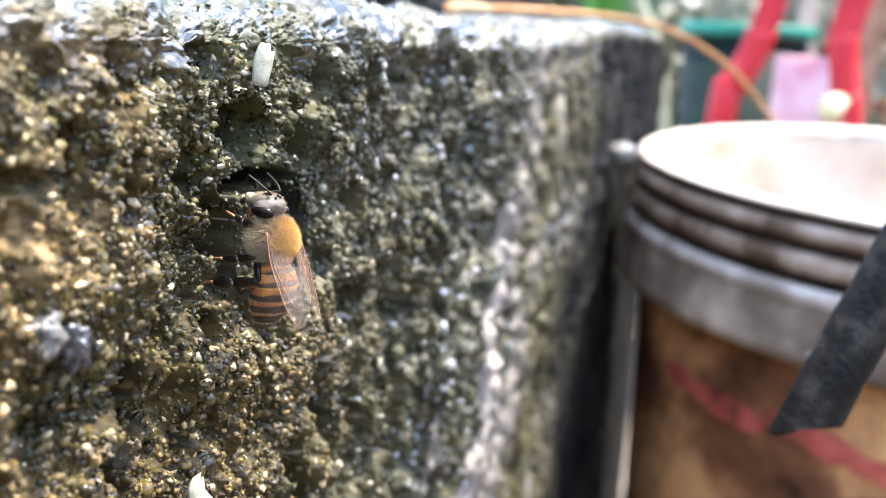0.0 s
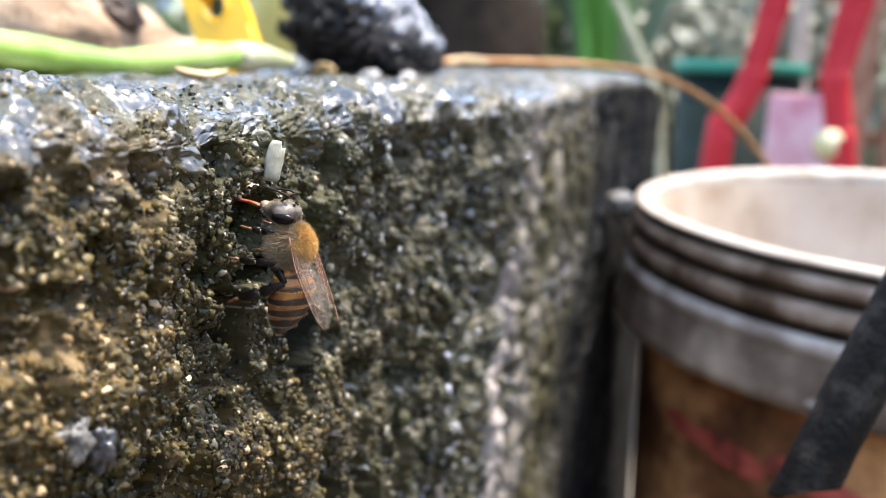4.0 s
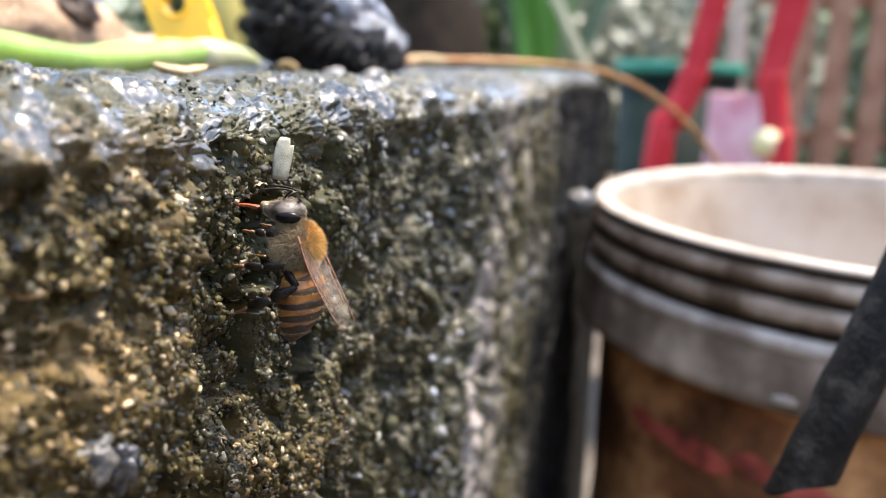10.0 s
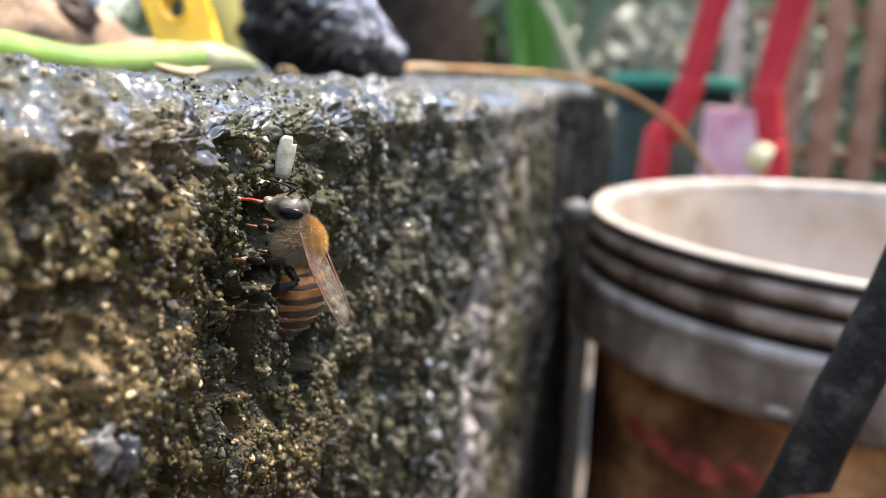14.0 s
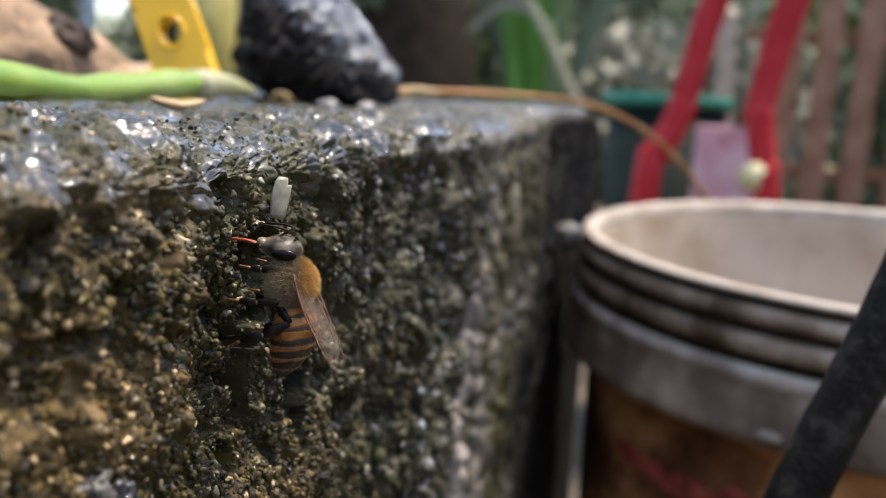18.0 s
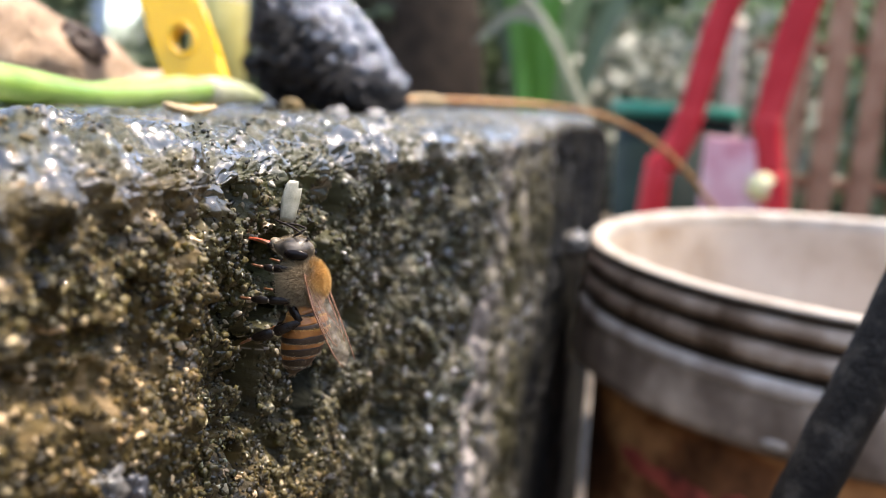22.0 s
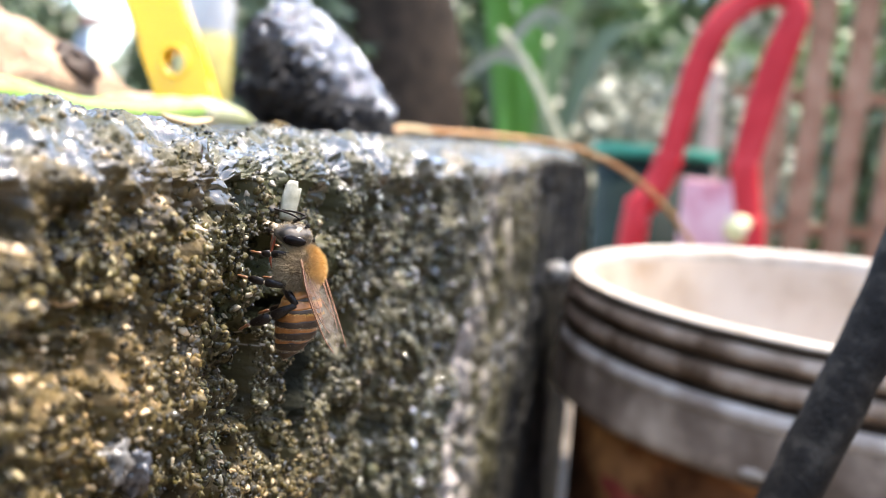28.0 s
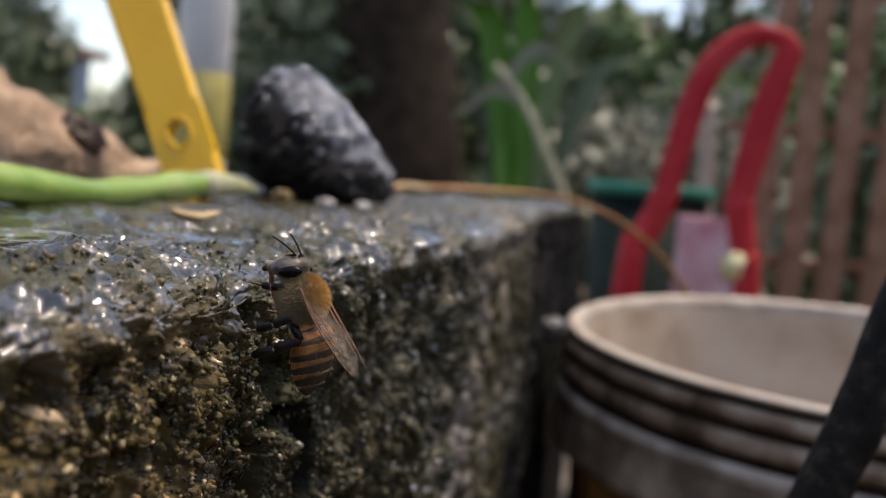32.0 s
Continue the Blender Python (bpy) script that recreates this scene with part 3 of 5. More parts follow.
    lean = X + 0.23 * (0.386 - Z) + 0.004 * (value_noise(Z * 90, X * 6, 90) - 0.5)
    ragged = value_noise(X * 260, S * 60, 91)
    stripe = step(bell(lean, 0.1085, 0.0072), 0.12, 0.6) * step(Z, 0.3875, 0.3845) * (0.55 + 0.45 * step(ragged, 0.1, 0.5))
    stripe = np.maximum(stripe, 0.55 * step(bell(lean, 0.0764, 0.0030), 0.2, 0.6) * step(Z, 0.364, 0.356))
    stripe = np.maximum(stripe, 0.55 * bell(lean, 0.126, 0.014) * step(ragged, 0.2, 0.6))
    stripe = np.maximum(stripe, 0.35 * bell(lean, 0.155, 0.014) * step(ragged, 0.3, 0.6) * step(Z, 0.36, 0.40))
    # dark wet far end, with the shade between wall and pail painted in
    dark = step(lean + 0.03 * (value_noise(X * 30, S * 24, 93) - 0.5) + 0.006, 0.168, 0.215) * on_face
    dark = np.maximum(dark, 0.85 * slot_shade)
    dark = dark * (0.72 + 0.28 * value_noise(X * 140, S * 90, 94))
    # no wet coat where the slot's shade is painted
    cols = np.stack([np.clip(tone, 0, 1), np.clip(moss_shade, 0, 1), np.clip(stripe, 0, 1) * on_face, np.maximum((0.50 + 0.30 * step(S, 0.006, -0.001)) * (1 - step(X, 0.09, 0.17) * on_face) * (1 - slot_shade) * (1 - 0.85 * np.clip(stripe, 0, 1)), film * (1 - slot_shade))], -1)
    layer = me.color_attributes.new("kinds", "FLOAT_COLOR", "POINT")
    layer.data.foreach_set("color", cols.astype(np.float32).ravel())
    layer = me.color_attributes.new("stain_shade", "FLOAT_COLOR", "POINT")
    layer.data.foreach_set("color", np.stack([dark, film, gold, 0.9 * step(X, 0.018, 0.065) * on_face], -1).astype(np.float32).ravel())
    return me, V, x, s - s_edge, film, wash, stripe


def wall():
    me, V, xs, ss, film, wash, stripe = wall_surface()
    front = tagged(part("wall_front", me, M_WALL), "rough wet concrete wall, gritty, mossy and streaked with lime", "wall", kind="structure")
    core = bmesh.new()
    box(core, (-0.07, 0.099, 0.205), (0.97, 0.118, 0.41))
    part("wall_core", core, M_CORE, front)
    # loose round grains sitting in the skin
    rng = np.random.default_rng(4)
    shapes = []
    for fine in (1, 2):
        ico = bmesh.new()
        bmesh.ops.create_icosphere(ico, subdivisions=fine, radius=1)
        bmesh.ops.delete(ico, geom=[v for v in ico.verts if v.co.z < -0.45], context="VERTS")
        ico.verts.index_update()
        shapes.append((np.array([v.co for v in ico.verts]), np.array([[v.index for v in f.verts] for f in ico.faces])))
        ico.free()
    verts, faces, first = [], [], 0
    for x0, x1, s1, pitch, low, big in ((-0.046, 0.042, 0.068, 0.00046, 0.30, 0.0), (0.042, 0.115, 0.085, 0.0009, 0.20, 0.0), (-0.055, 0.110, 0.075, 0.0022, 0.10, 0.66)):
        unit, tri = shapes[0 if x0 > 0 else 1]
        gx, gs = (g.ravel() for g in np.meshgrid(np.arange(x0, x1, pitch), np.arange(-0.022, s1, pitch)))
        n = len(gx)
        gx, gs = gx + pitch * (rng.random(n) - 0.5) * 1.3, gs + pitch * (rng.random(n) - 0.5) * 1.3
        i, j = np.searchsorted(ss, gs).clip(2, len(ss) - 3), np.searchsorted(xs, gx).clip(2, len(xs) - 3)
        at = V[i, j]
        nor = np.cross(V[i + 2, j] - V[i - 2, j], V[i, j + 2] - V[i, j - 2])
        nor = nor / np.linalg.norm(nor, axis=1)[:, None]
        nor = np.where((nor[:, 1] * -1 + nor[:, 2] < 0)[:, None], -nor, nor)
        clump = value_noise(gx * 260, gs * 190, 5) + 0.5 * value_noise(gx * 800, gs * 600, 6)
        keep = ~((np.abs(at[:, 0] - 0.0090) < 0.0022) & (np.abs(at[:, 2] - 0.3964) < 0.0068)) & (film[i, j] < 0.5) & (clump > low) & (rng.random(n) > big) & ((big == 0) | (np.abs(at[:, 0] + 0.003) > 0.006) | (np.abs(at[:, 2] - 0.405) > 0.012)) & (stripe[i, j] < 0.3) & (wash[i, j] < 0.55 + 0.65 * rng.random(n))
        size = (0.34 + 0.52 * rng.random(n) ** 1.8 + 0.30 * step(clump, 0.7, 1.15)) * (0.36 if big else 1.0)
        r = pitch * size * (1 - 0.35 * wash[i, j])
        sink = -0.38 + 0.45 * (rng.random(n) - 0.5)
        at, nor, r, sink = at[keep], nor[keep], r[keep], sink[keep]
        side = np.cross(nor, rng.normal(size=nor.shape))
        side = side / np.linalg.norm(side, axis=1)[:, None]
        basis = np.stack([side, np.cross(nor, side), nor], 1)
        dent = unit[None] * (1 + (0.16 if big else 0.75) * (rng.random((len(r), len(unit), 1)) - 0.5)) * (0.6 + 0.8 * rng.random((len(r), 1, 3)))
        P = at[:, None] + nor[:, None] * (r * sink)[:, None, None] + np.einsum("nvk,nkc->nvc", dent, basis) * r[:, None, None]
        verts.append(P.reshape(-1, 3))
        faces.append((tri[None] + (first + np.arange(len(r)) * len(unit))[:, None, None]).reshape(-1, 3))
        first += len(r) * len(unit)
    gm = bpy.data.meshes.new("sand_grains")
    gm.from_pydata(np.concatenate(verts), [], np.concatenate(faces))
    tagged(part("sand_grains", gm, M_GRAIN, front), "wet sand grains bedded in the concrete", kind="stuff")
    top = V[(V[..., 1] > 0.008) & (V[..., 1] < 0.06) & (V[..., 0] > -0.05) & (V[..., 0] < 0.07) & (V[..., 2] > 0.41)]
    return float(np.percentile(top[:, 2], 60))


LEVEL = wall()
w = bmesh.new()
bmesh.ops.create_grid(w, x_segments=80, y_segments=40, size=0.5)
for v in w.verts:
    v.co = Vector((-0.215 + v.co.x * 0.57, 0.0895 + v.co.y * 0.131, LEVEL))
water = tagged(part("water", w, M_WATER), "thin clear puddle on the wall top", "water", kind="structure")
water.visible_shadow = False


# ---- things stuck to the wall ----
def pebble(name, centre, radii, mat, label, category, seed, rough=0.25, parent=None):
    b = bmesh.new()
    bmesh.ops.create_icosphere(b, subdivisions=4, radius=1)
    off = Vector((seed * 3.7, seed * 1.3, seed * 2.1))
    for v in b.verts:
        k = 1 + rough * noise.noise(v.co * 1.6 + off) + 0.5 * rough * noise.noise(v.co * 4 + off) + 0.35 * rough * noise.noise(v.co * 9 + off)
        v.co = Vector((v.co.x * radii[0], v.co.y * radii[1], v.co.z * radii[2])) * k
    ob = part(name, b, mat, parent)
    ob.location = centre
    return tagged(ob, label, category, group="small stones on the wall" if category == "stone" else "") if parent is None else ob


def flake(name, centre, size, turn, label, curl=0.0):
    """A thin broken chip with a bevelled, uneven rim."""
    b = bmesh.new()
    rim = []
    for k in range(14):
        a = 2 * math.pi * k / 14
        rad = 1 + 0.38 * noise.noise(Vector((math.cos(a) * 1.5, math.sin(a) * 1.5, size[0] * 3000)))
        rim.append((size[0] * rad * math.copysign(abs(math.cos(a)) ** 0.5, math.cos(a)), size[1] * rad * math.copysign(abs(math.sin(a)) ** 0.5, math.sin(a))))
    loft(b, [[Vector((x * k, y * k, z)) for x, y in rim] for k, z in ((0.8, -size[2]), (1, -0.4 * size[2]), (1, 0.4 * size[2]), (0.8, size[2]))])
    for v in b.verts:
        w = (v.co.y / size[1]) ** 2
        v.co.x += curl * size[0] * w
        v.co.z += 0.7 * curl * size[0] * w + 0.12 * size[0] * noise.noise(v.co * 1500)
    ob = part(name, b, M_CHIP)
    ob.matrix_basis = Matrix.Translation(centre) @ turn.to_matrix().to_4x4()
    return tagged(ob, label, "flake")


flake("wall_flake", (-0.0018, -0.0016, 0.4139), (0.0008, 0.0018, 0.00018), Euler((radians(84), radians(8), radians(-52))),
      "cream shell flake stuck upright on the wet concrete wall")
flake("petal_flake", (-0.0128, -0.0018, 0.3765), (0.0008, 0.0016, 0.0003), Euler((radians(70), radians(-24), radians(-30))),
      "pale curled shell flake low on the concrete wall", 0.9)
pebble("white_pebble", (-0.0311, -0.0014, 0.3964), (0.0013, 0.0011, 0.0016), M_PEBBLE, "whitish pebble set in the concrete wall", "pebble", 3, 0.6)
pebble("dark_pebble", (-0.0284, -0.0016, 0.3948), (0.0010, 0.0012, 0.0019), M_DARKPEB, "dark slate pebble set in the concrete wall", "pebble", 5, 0.5)
pebble("mortar_lump", (0.2436, -0.0035, 0.3827), (0.006, 0.005, 0.0042), M_PEBBLE, "pale mortar lump on the wall beside the pail", "mortar", 7)


# ---- on the wall's top ----
def stalk():
    root = empty("vegetable_stalk", pose(0.07, 0.066, TOP))
    line = smooth_path([(-0.09, 0.016, 0.0040), (-0.045, 0.0065, 0.0042), (-0.012, 0.0005, 0.0022), (0.006, 0.0, 0.0024), (0.022, -0.0006, 0.0036), (0.036, -0.0012, 0.0045)], 40)
    b = bmesh.new()
    tube(b, line, [0.0030 + 0.0003 * math.sin(k * 0.6) - 0.0005 * math.exp(-((k - 21) / 5) ** 2) for k in range(41)], 16)
    part("stem", b, M_STEM, root)
    b = bmesh.new()
    tube(b, smooth_path([(0.0355, -0.0012, 0.0045), (0.050, -0.0018, 0.0046), (0.064, -0.0024, 0.0036)], 8), [0.0031, 0.0032, 0.0031, 0.0029, 0.0027, 0.0024, 0.002, 0.0014, 0.0006], 14)
    part("cut_end", b, M_STEM_END, root, "pale cut end")
    return tagged(root, "long green vegetable stalk lying on the wet wall top", "stalk")


def handle():
    """A yellow plastic handle with a hanging hole, leaning back."""
    root = empty("tool_handle", Matrix.Translation((0.1240, 0.0728, TOP + 0.0005)))
    axis = (Vector((0.1146, 0.0874, 0.4665)) - Vector((0.1079, 0.0658, 0.4262))).normalized()
    side = (Vector((0.12, -1.0, 0)) - axis * Vector((0.12, -1.0, 0)).dot(axis)).normalized()
    face = axis.cross(side)
    b = bmesh.new()
    half, hole, at = 0.0073, (0.0024, 0.0033), 0.0178

    def sheet(depth):
        outer, inner = [], []
        for k in range(32):
            a = 2 * math.pi * k / 32
            ca, sa = math.cos(a), math.sin(a)
            e = max(abs(ca), abs(sa))
            outer.append((half * 0.96 * ca / e, at + 0.0071 * sa / e))
            inner.append((hole[0] * ca, at + hole[1] * sa))
        return [[side * u + axis * v + face * depth for u, v in ring] for ring in (outer, inner)]
    (o1, i1), (o2, i2) = sheet(-0.0021), sheet(0.0021)
    loft(b, [i1, o1, o2, i2, i1], caps=False)
    bmesh.ops.remove_doubles(b, verts=b.verts, dist=1e-6)
    for low, high, w0, w1 in ((0.0, at - 0.0071, 0.92, 0.96), (at + 0.0071, 0.20, 0.96, 1.35)):
        rings = []
        for k in range(9):
            v = low + (high - low) * k / 8
            hw = half * (w0 + (w1 - w0) * k / 8)
            rings.append([side * (hw * x) + axis * v + face * (0.0021 * y) for x, y in
                          ((-1, -0.6), (-0.86, -1), (0.86, -1), (1, -0.6), (1, 0.6), (0.86, 1), (-0.86, 1), (-1, 0.6))])
        loft(b, rings)
    part("grip", b, M_YELLOW, root, smooth=False)
    b = bmesh.new()
    ring = [axis * at + side * (hole[0] * 1.32 * math.cos(a)) + axis * (hole[1] * 1.25 * math.sin(a)) for a in (2 * math.pi * k / 24 for k in range(25))]
    tube(b, ring, 0.00045, 6)
    bmesh.ops.translate(b, verts=b.verts, vec=face * -0.0021)
    part("hole_rim", b, M_YELLOW, root)
    return tagged(root, "bright yellow plastic tool handle with a hanging hole", "handle")


def scouring_pad():
    root = empty("scouring_pad", pose(0.173, 0.0635, TOP + 0.0016))
    b = bmesh.new()
    bmesh.ops.create_icosphere(b, subdivisions=4, radius=1)
    hull = []
    for v in b.verts:
        d = v.co.normalized()
        k = 1 + 0.22 * noise.noise(d * 1.7 + Vector((2, 0, 5))) + 0.07 * noise.noise(d * 6)
        p = Vector((d.x * 0.019, d.y * 0.0195, d.z * 0.0190)) * k
        p.z += (0.50 * p.y - 0.002) * (1 if d.z > -0.2 else 0.2) + 0.003 * math.exp(-((d.y - 0.35) / 0.3) ** 2)
        p.z = max(p.z + 0.0165, 0.001)
        p.z *= 0.92
        v.co = p * 0.97
        hull.append(p)
    part("core", b, M_PAD, root)
    # curled shreds of wire all over the skin
    rnd = random.Random(11)
    b, dull = bmesh.new(), bmesh.new()
    centre = Vector((0, 0, 0.0165))
    for _ in range(3200):
        p = rnd.choice(hull)
        out = (p - centre).normalized()
        u = out.orthogonal().normalized()
        u.rotate(Matrix.Rotation(rnd.uniform(0, 6.3), 3, out))
        w2, r = out.cross(u), rnd.uniform(0.0010, 0.0029)
        pts = [p + u * (r * math.cos(a)) + (out * 0.8 + w2 * rnd.uniform(-0.4, 0.4)) * (r * math.sin(a)) for a in (0.2, 1.0, 1.8, 2.6, 3.3)]
        if min(q.z for q in pts) > 0.0004:
            # upward and outer curls get the lit colour, the rest the shaded one
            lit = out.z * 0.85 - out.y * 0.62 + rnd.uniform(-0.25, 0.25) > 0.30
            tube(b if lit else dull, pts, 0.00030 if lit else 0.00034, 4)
    tagged(part("shaded_fluff", dull, M_PAD, root, "curls of wire coloured black for the shaded side"), kind="stuff")
    tagged(part("lit_fluff", b, M_WIRE_LIT, root, "curls of wire coloured grey for the lit side"), kind="stuff")
    return tagged(root, "crumpled black wire scouring pad on the wet wall top", "scouring pad")


def log():
    root = empty("driftwood", pose(0.13, 0.108, TOP))
    b = bmesh.new()
    line = smooth_path([(-0.075, 0.048, 0.018), (-0.03, 0.022, 0.010), (0.0, 0.008, 0.005), (0.03, -0.006, 0.0015)], 30)
    tube(b, smooth_path(line, 90), [0.0275 - 0.0225 * (k / 90) ** 1.1 for k in range(91)], 48)
    for v in b.verts:
        q = Vector((v.co.x * 50 - v.co.y * 30, v.co.y * 150 + v.co.x * 80, v.co.z * 260))
        v.co += Vector((0.0014 * noise.noise(v.co * 60), 0.0014 * noise.noise(v.co * 70 + Vector((5, 0, 0))) - 0.0016 * noise.noise(q), 0.0012 * noise.noise(v.co * 120) + 0.0022 * noise.noise(q)))
        v.co.z = max(v.co.z, 0.0002)
    part("trunk", b, M_LOG, root)
    k = pebble("knot", (-0.006, -0.0045, 0.0165), (0.0068, 0.0042, 0.0032), M_KNOT, "", "", 9, 0.35, root)
    k.matrix_basis = Matrix.Translation((-0.006, -0.0012, 0.0142)) @ Matrix.Rotation(radians(-32), 4, "Z") @ Matrix.Rotation(radians(20), 4, "Y") @ Matrix.Rotation(radians(50), 4, "X")
    return tagged(root, "weathered brown driftwood with a dark knot on the wall top", "driftwood")


def husk(name, centre, turn, size, label):
    b = bmesh.new()
    ball(b, (0, 0, 0), (size, size * 0.36, size * 0.2), 18, 10)
    for v in b.verts:
        v.co.z += 0.22 * size * (v.co.x / size) ** 2 + 0.05 * size * noise.noise(v.co * 900)
    ob = part(name, b, M_HUSK)
    ob.matrix_basis = pose(*centre, *turn)
    return tagged(ob, label, "husk")


stalk()
handle()
scouring_pad()
log()
husk("dry_husk", (0.0385, 0.0312, TOP + 0.0009), (0, 0, -35), 0.0042, "dry straw-coloured husk on the wet wall top")
husk("brown_husk", (0.146, 0.0615, TOP + 0.0022), (0, 0, 20), 0.008, "brown papery husk beside the green stalk")
pebble("white_stone", (0.149, 0.050, TOP + 0.0016), (0.0030, 0.0024, 0.0014), M_STONE, "small white stone on the wall top by the pad", "stone", 12)
pebble("white_stone", (0.150, 0.0400, TOP + 0.0016), (0.0034, 0.0022, 0.0013), M_STONE, "small white stone on the wall top by the pad", "stone", 15)
pebble("black_stone", (0.152, 0.0345, TOP + 0.0010), (0.0030, 0.0030, 0.0016), M_DARKPEB, "small black stone on the wall top", "stone", 18)


def straw():
    line = smooth_path([(0.186, 0.062, TOP + 0.006), (0.2238, 0.0541, 0.4268), (0.2387, 0.048, 0.4276), (0.266, 0.0351, 0.4286), (0.2968, 0.0177, 0.4290), (0.325, -0.0009, 0.4272),
                        (0.3471, -0.0175, 0.4207), (0.3661, -0.0334, 0.4096), (0.376, -0.0479, 0.3940), (0.3755, -0.0545, 0.3810), (0.366, -0.060, 0.33)], 70)
    root = empty("bent_straw")
    b = bmesh.new()
    tube(b, line, [0.0024 - 0.0008 * (k / 70) for k in range(71)], 8, 0.55, (0, 0, 1))
    part("blade", b, M_STRAW, root)
    b = bmesh.new()
    ball(b, line[13], (0.012, 0.0028, 0.0018), 16, 8, Matrix.Rotation(radians(-25), 3, "Z"))
    part("node", b, M_HUSK, root, "pale swollen node")
    return tagged(root, "dry orange-brown straw bent from the wall into the pail", "straw")


straw()


# ---- the pail, the pipe, the stake ----
def pail():
    R = 0.1072
    root = empty("plastic_pail", pose(0.27005, -0.11437, 0.38454, 0.32, -2.81, 0))

    def ring(name, prof, mat, label="", seg=96):
        b = bmesh.new()
        revolve(b, prof, seg)
        for v in b.verts:
            a = math.atan2(v.co.y, v.co.x)
            v.co += v.co.normalized() * 0.00035 * noise.noise(Vector((math.cos(a) * 4, math.sin(a) * 4, v.co.z * 90)))
        return part(name, b, mat, root, label)
    ring("rim", [(R - 0.0056, -0.005), (R - 0.0054, -0.0013), (R - 0.0036, 0.0002), (R - 0.0012, 0.0003), (R, -0.0004), (R + 0.0002, -0.0011), (R - 0.0008, -0.0017)], M_RIM, "scuffed cream rim")
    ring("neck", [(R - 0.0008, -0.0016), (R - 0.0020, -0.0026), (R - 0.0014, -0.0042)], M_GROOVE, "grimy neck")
    ring("ridge", [(R - 0.0015, -0.0040), (R + 0.0004, -0.0046), (R + 0.0012, -0.0060), (R + 0.0011, -0.0074), (R + 0.0002, -0.0085), (R - 0.0012, -0.0090)], M_RING)
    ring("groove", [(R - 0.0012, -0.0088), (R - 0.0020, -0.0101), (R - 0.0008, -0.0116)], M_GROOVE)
    ring("ridge", [(R - 0.0008, -0.0114), (R + 0.0014, -0.0121), (R + 0.0021, -0.0136), (R + 0.0019, -0.0154), (R + 0.0010, -0.0166), (R - 0.0006, -0.0171)], M_RING)
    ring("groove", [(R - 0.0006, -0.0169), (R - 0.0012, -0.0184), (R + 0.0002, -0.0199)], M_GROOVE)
    ring("flange", [(R - 0.0004, -0.0197), (R + 0.0022, -0.0203), (R + 0.0030, -0.0215), (R + 0.0029, -0.0232), (R + 0.0021, -0.0243)], M_FLANGE, "worn pale flange")
    ring("band", [(R + 0.0021, -0.0241), (R + 0.0030, -0.030), (R + 0.0040, -0.0372), (R + 0.0040, -0.0392), (R + 0.003, -0.0404), (R - 0.005, -0.0414)], M_BAND, "weathered grey band")
    ring("body", [(R - 0.0052, -0.0412), (R - 0.0062, -0.10), (R - 0.010, -0.2), (R - 0.016, -0.372), (R - 0.020, -0.378), (0.001, -0.378)], M_PBODY)
    ring("lining", [(R - 0.0056, -0.005), (R - 0.0080, -0.03), (R - 0.011, -0.12), (R - 0.022, -0.366), (0.001, -0.366)], M_PIN, "beige stained inside")
    # strokes of red paint round the body
    rnd = random.Random(3)
    for a0, z0, n, wide in ((122, -0.0665, 8, 0.006), (132, -0.0672, 10, 0.0075), (146, -0.0655, 6, 0.0065), (152, -0.0672, 7, 0.0065), (160, -0.0700, 8, 0.007), (172, -0.0705, 8, 0.006), (183, -0.073, 10, 0.005), (150, -0.090, 9, 0.004), (168, -0.094, 12, 0.004)):
        b = bmesh.new()
        rows = []
        for k in range(n + 1):
            a, z = radians(a0 + 1.4 * k), z0 + 0.005 - 0.00022 * k
            hw = 1.25 * wide * (0.35 + 0.65 * math.sin(math.pi * (k + 0.4) / (n + 0.8))) * rnd.uniform(0.7, 1.1)
            r = R - 0.0052 - 0.001 * (-z - 0.0412) / 0.0588 + 0.0011
            rows.append([Vector((r * math.cos(a), r * math.sin(a), z + s * hw)) for s in (-0.5, -0.2, 0.2, 0.5)])
        loft(b, rows, closed=False)
        part("paint_stroke", b, M_REDMARK, root, "worn red paint")
    b = bmesh.new()
    ball(b, ((R + 0.0038) * math.cos(radians(155)), (R + 0.0038) * math.sin(radians(155)), -0.0365), (0.0010, 0.0036, 0.0014), 14, 8, Matrix.Rotation(radians(-23), 3, "Z"))
    part("scuff", b, M_RIM, root, "pale scuffed blister")
    return tagged(root, "old brown-stained plastic pail with cream rim and ribbed neck", "pail")


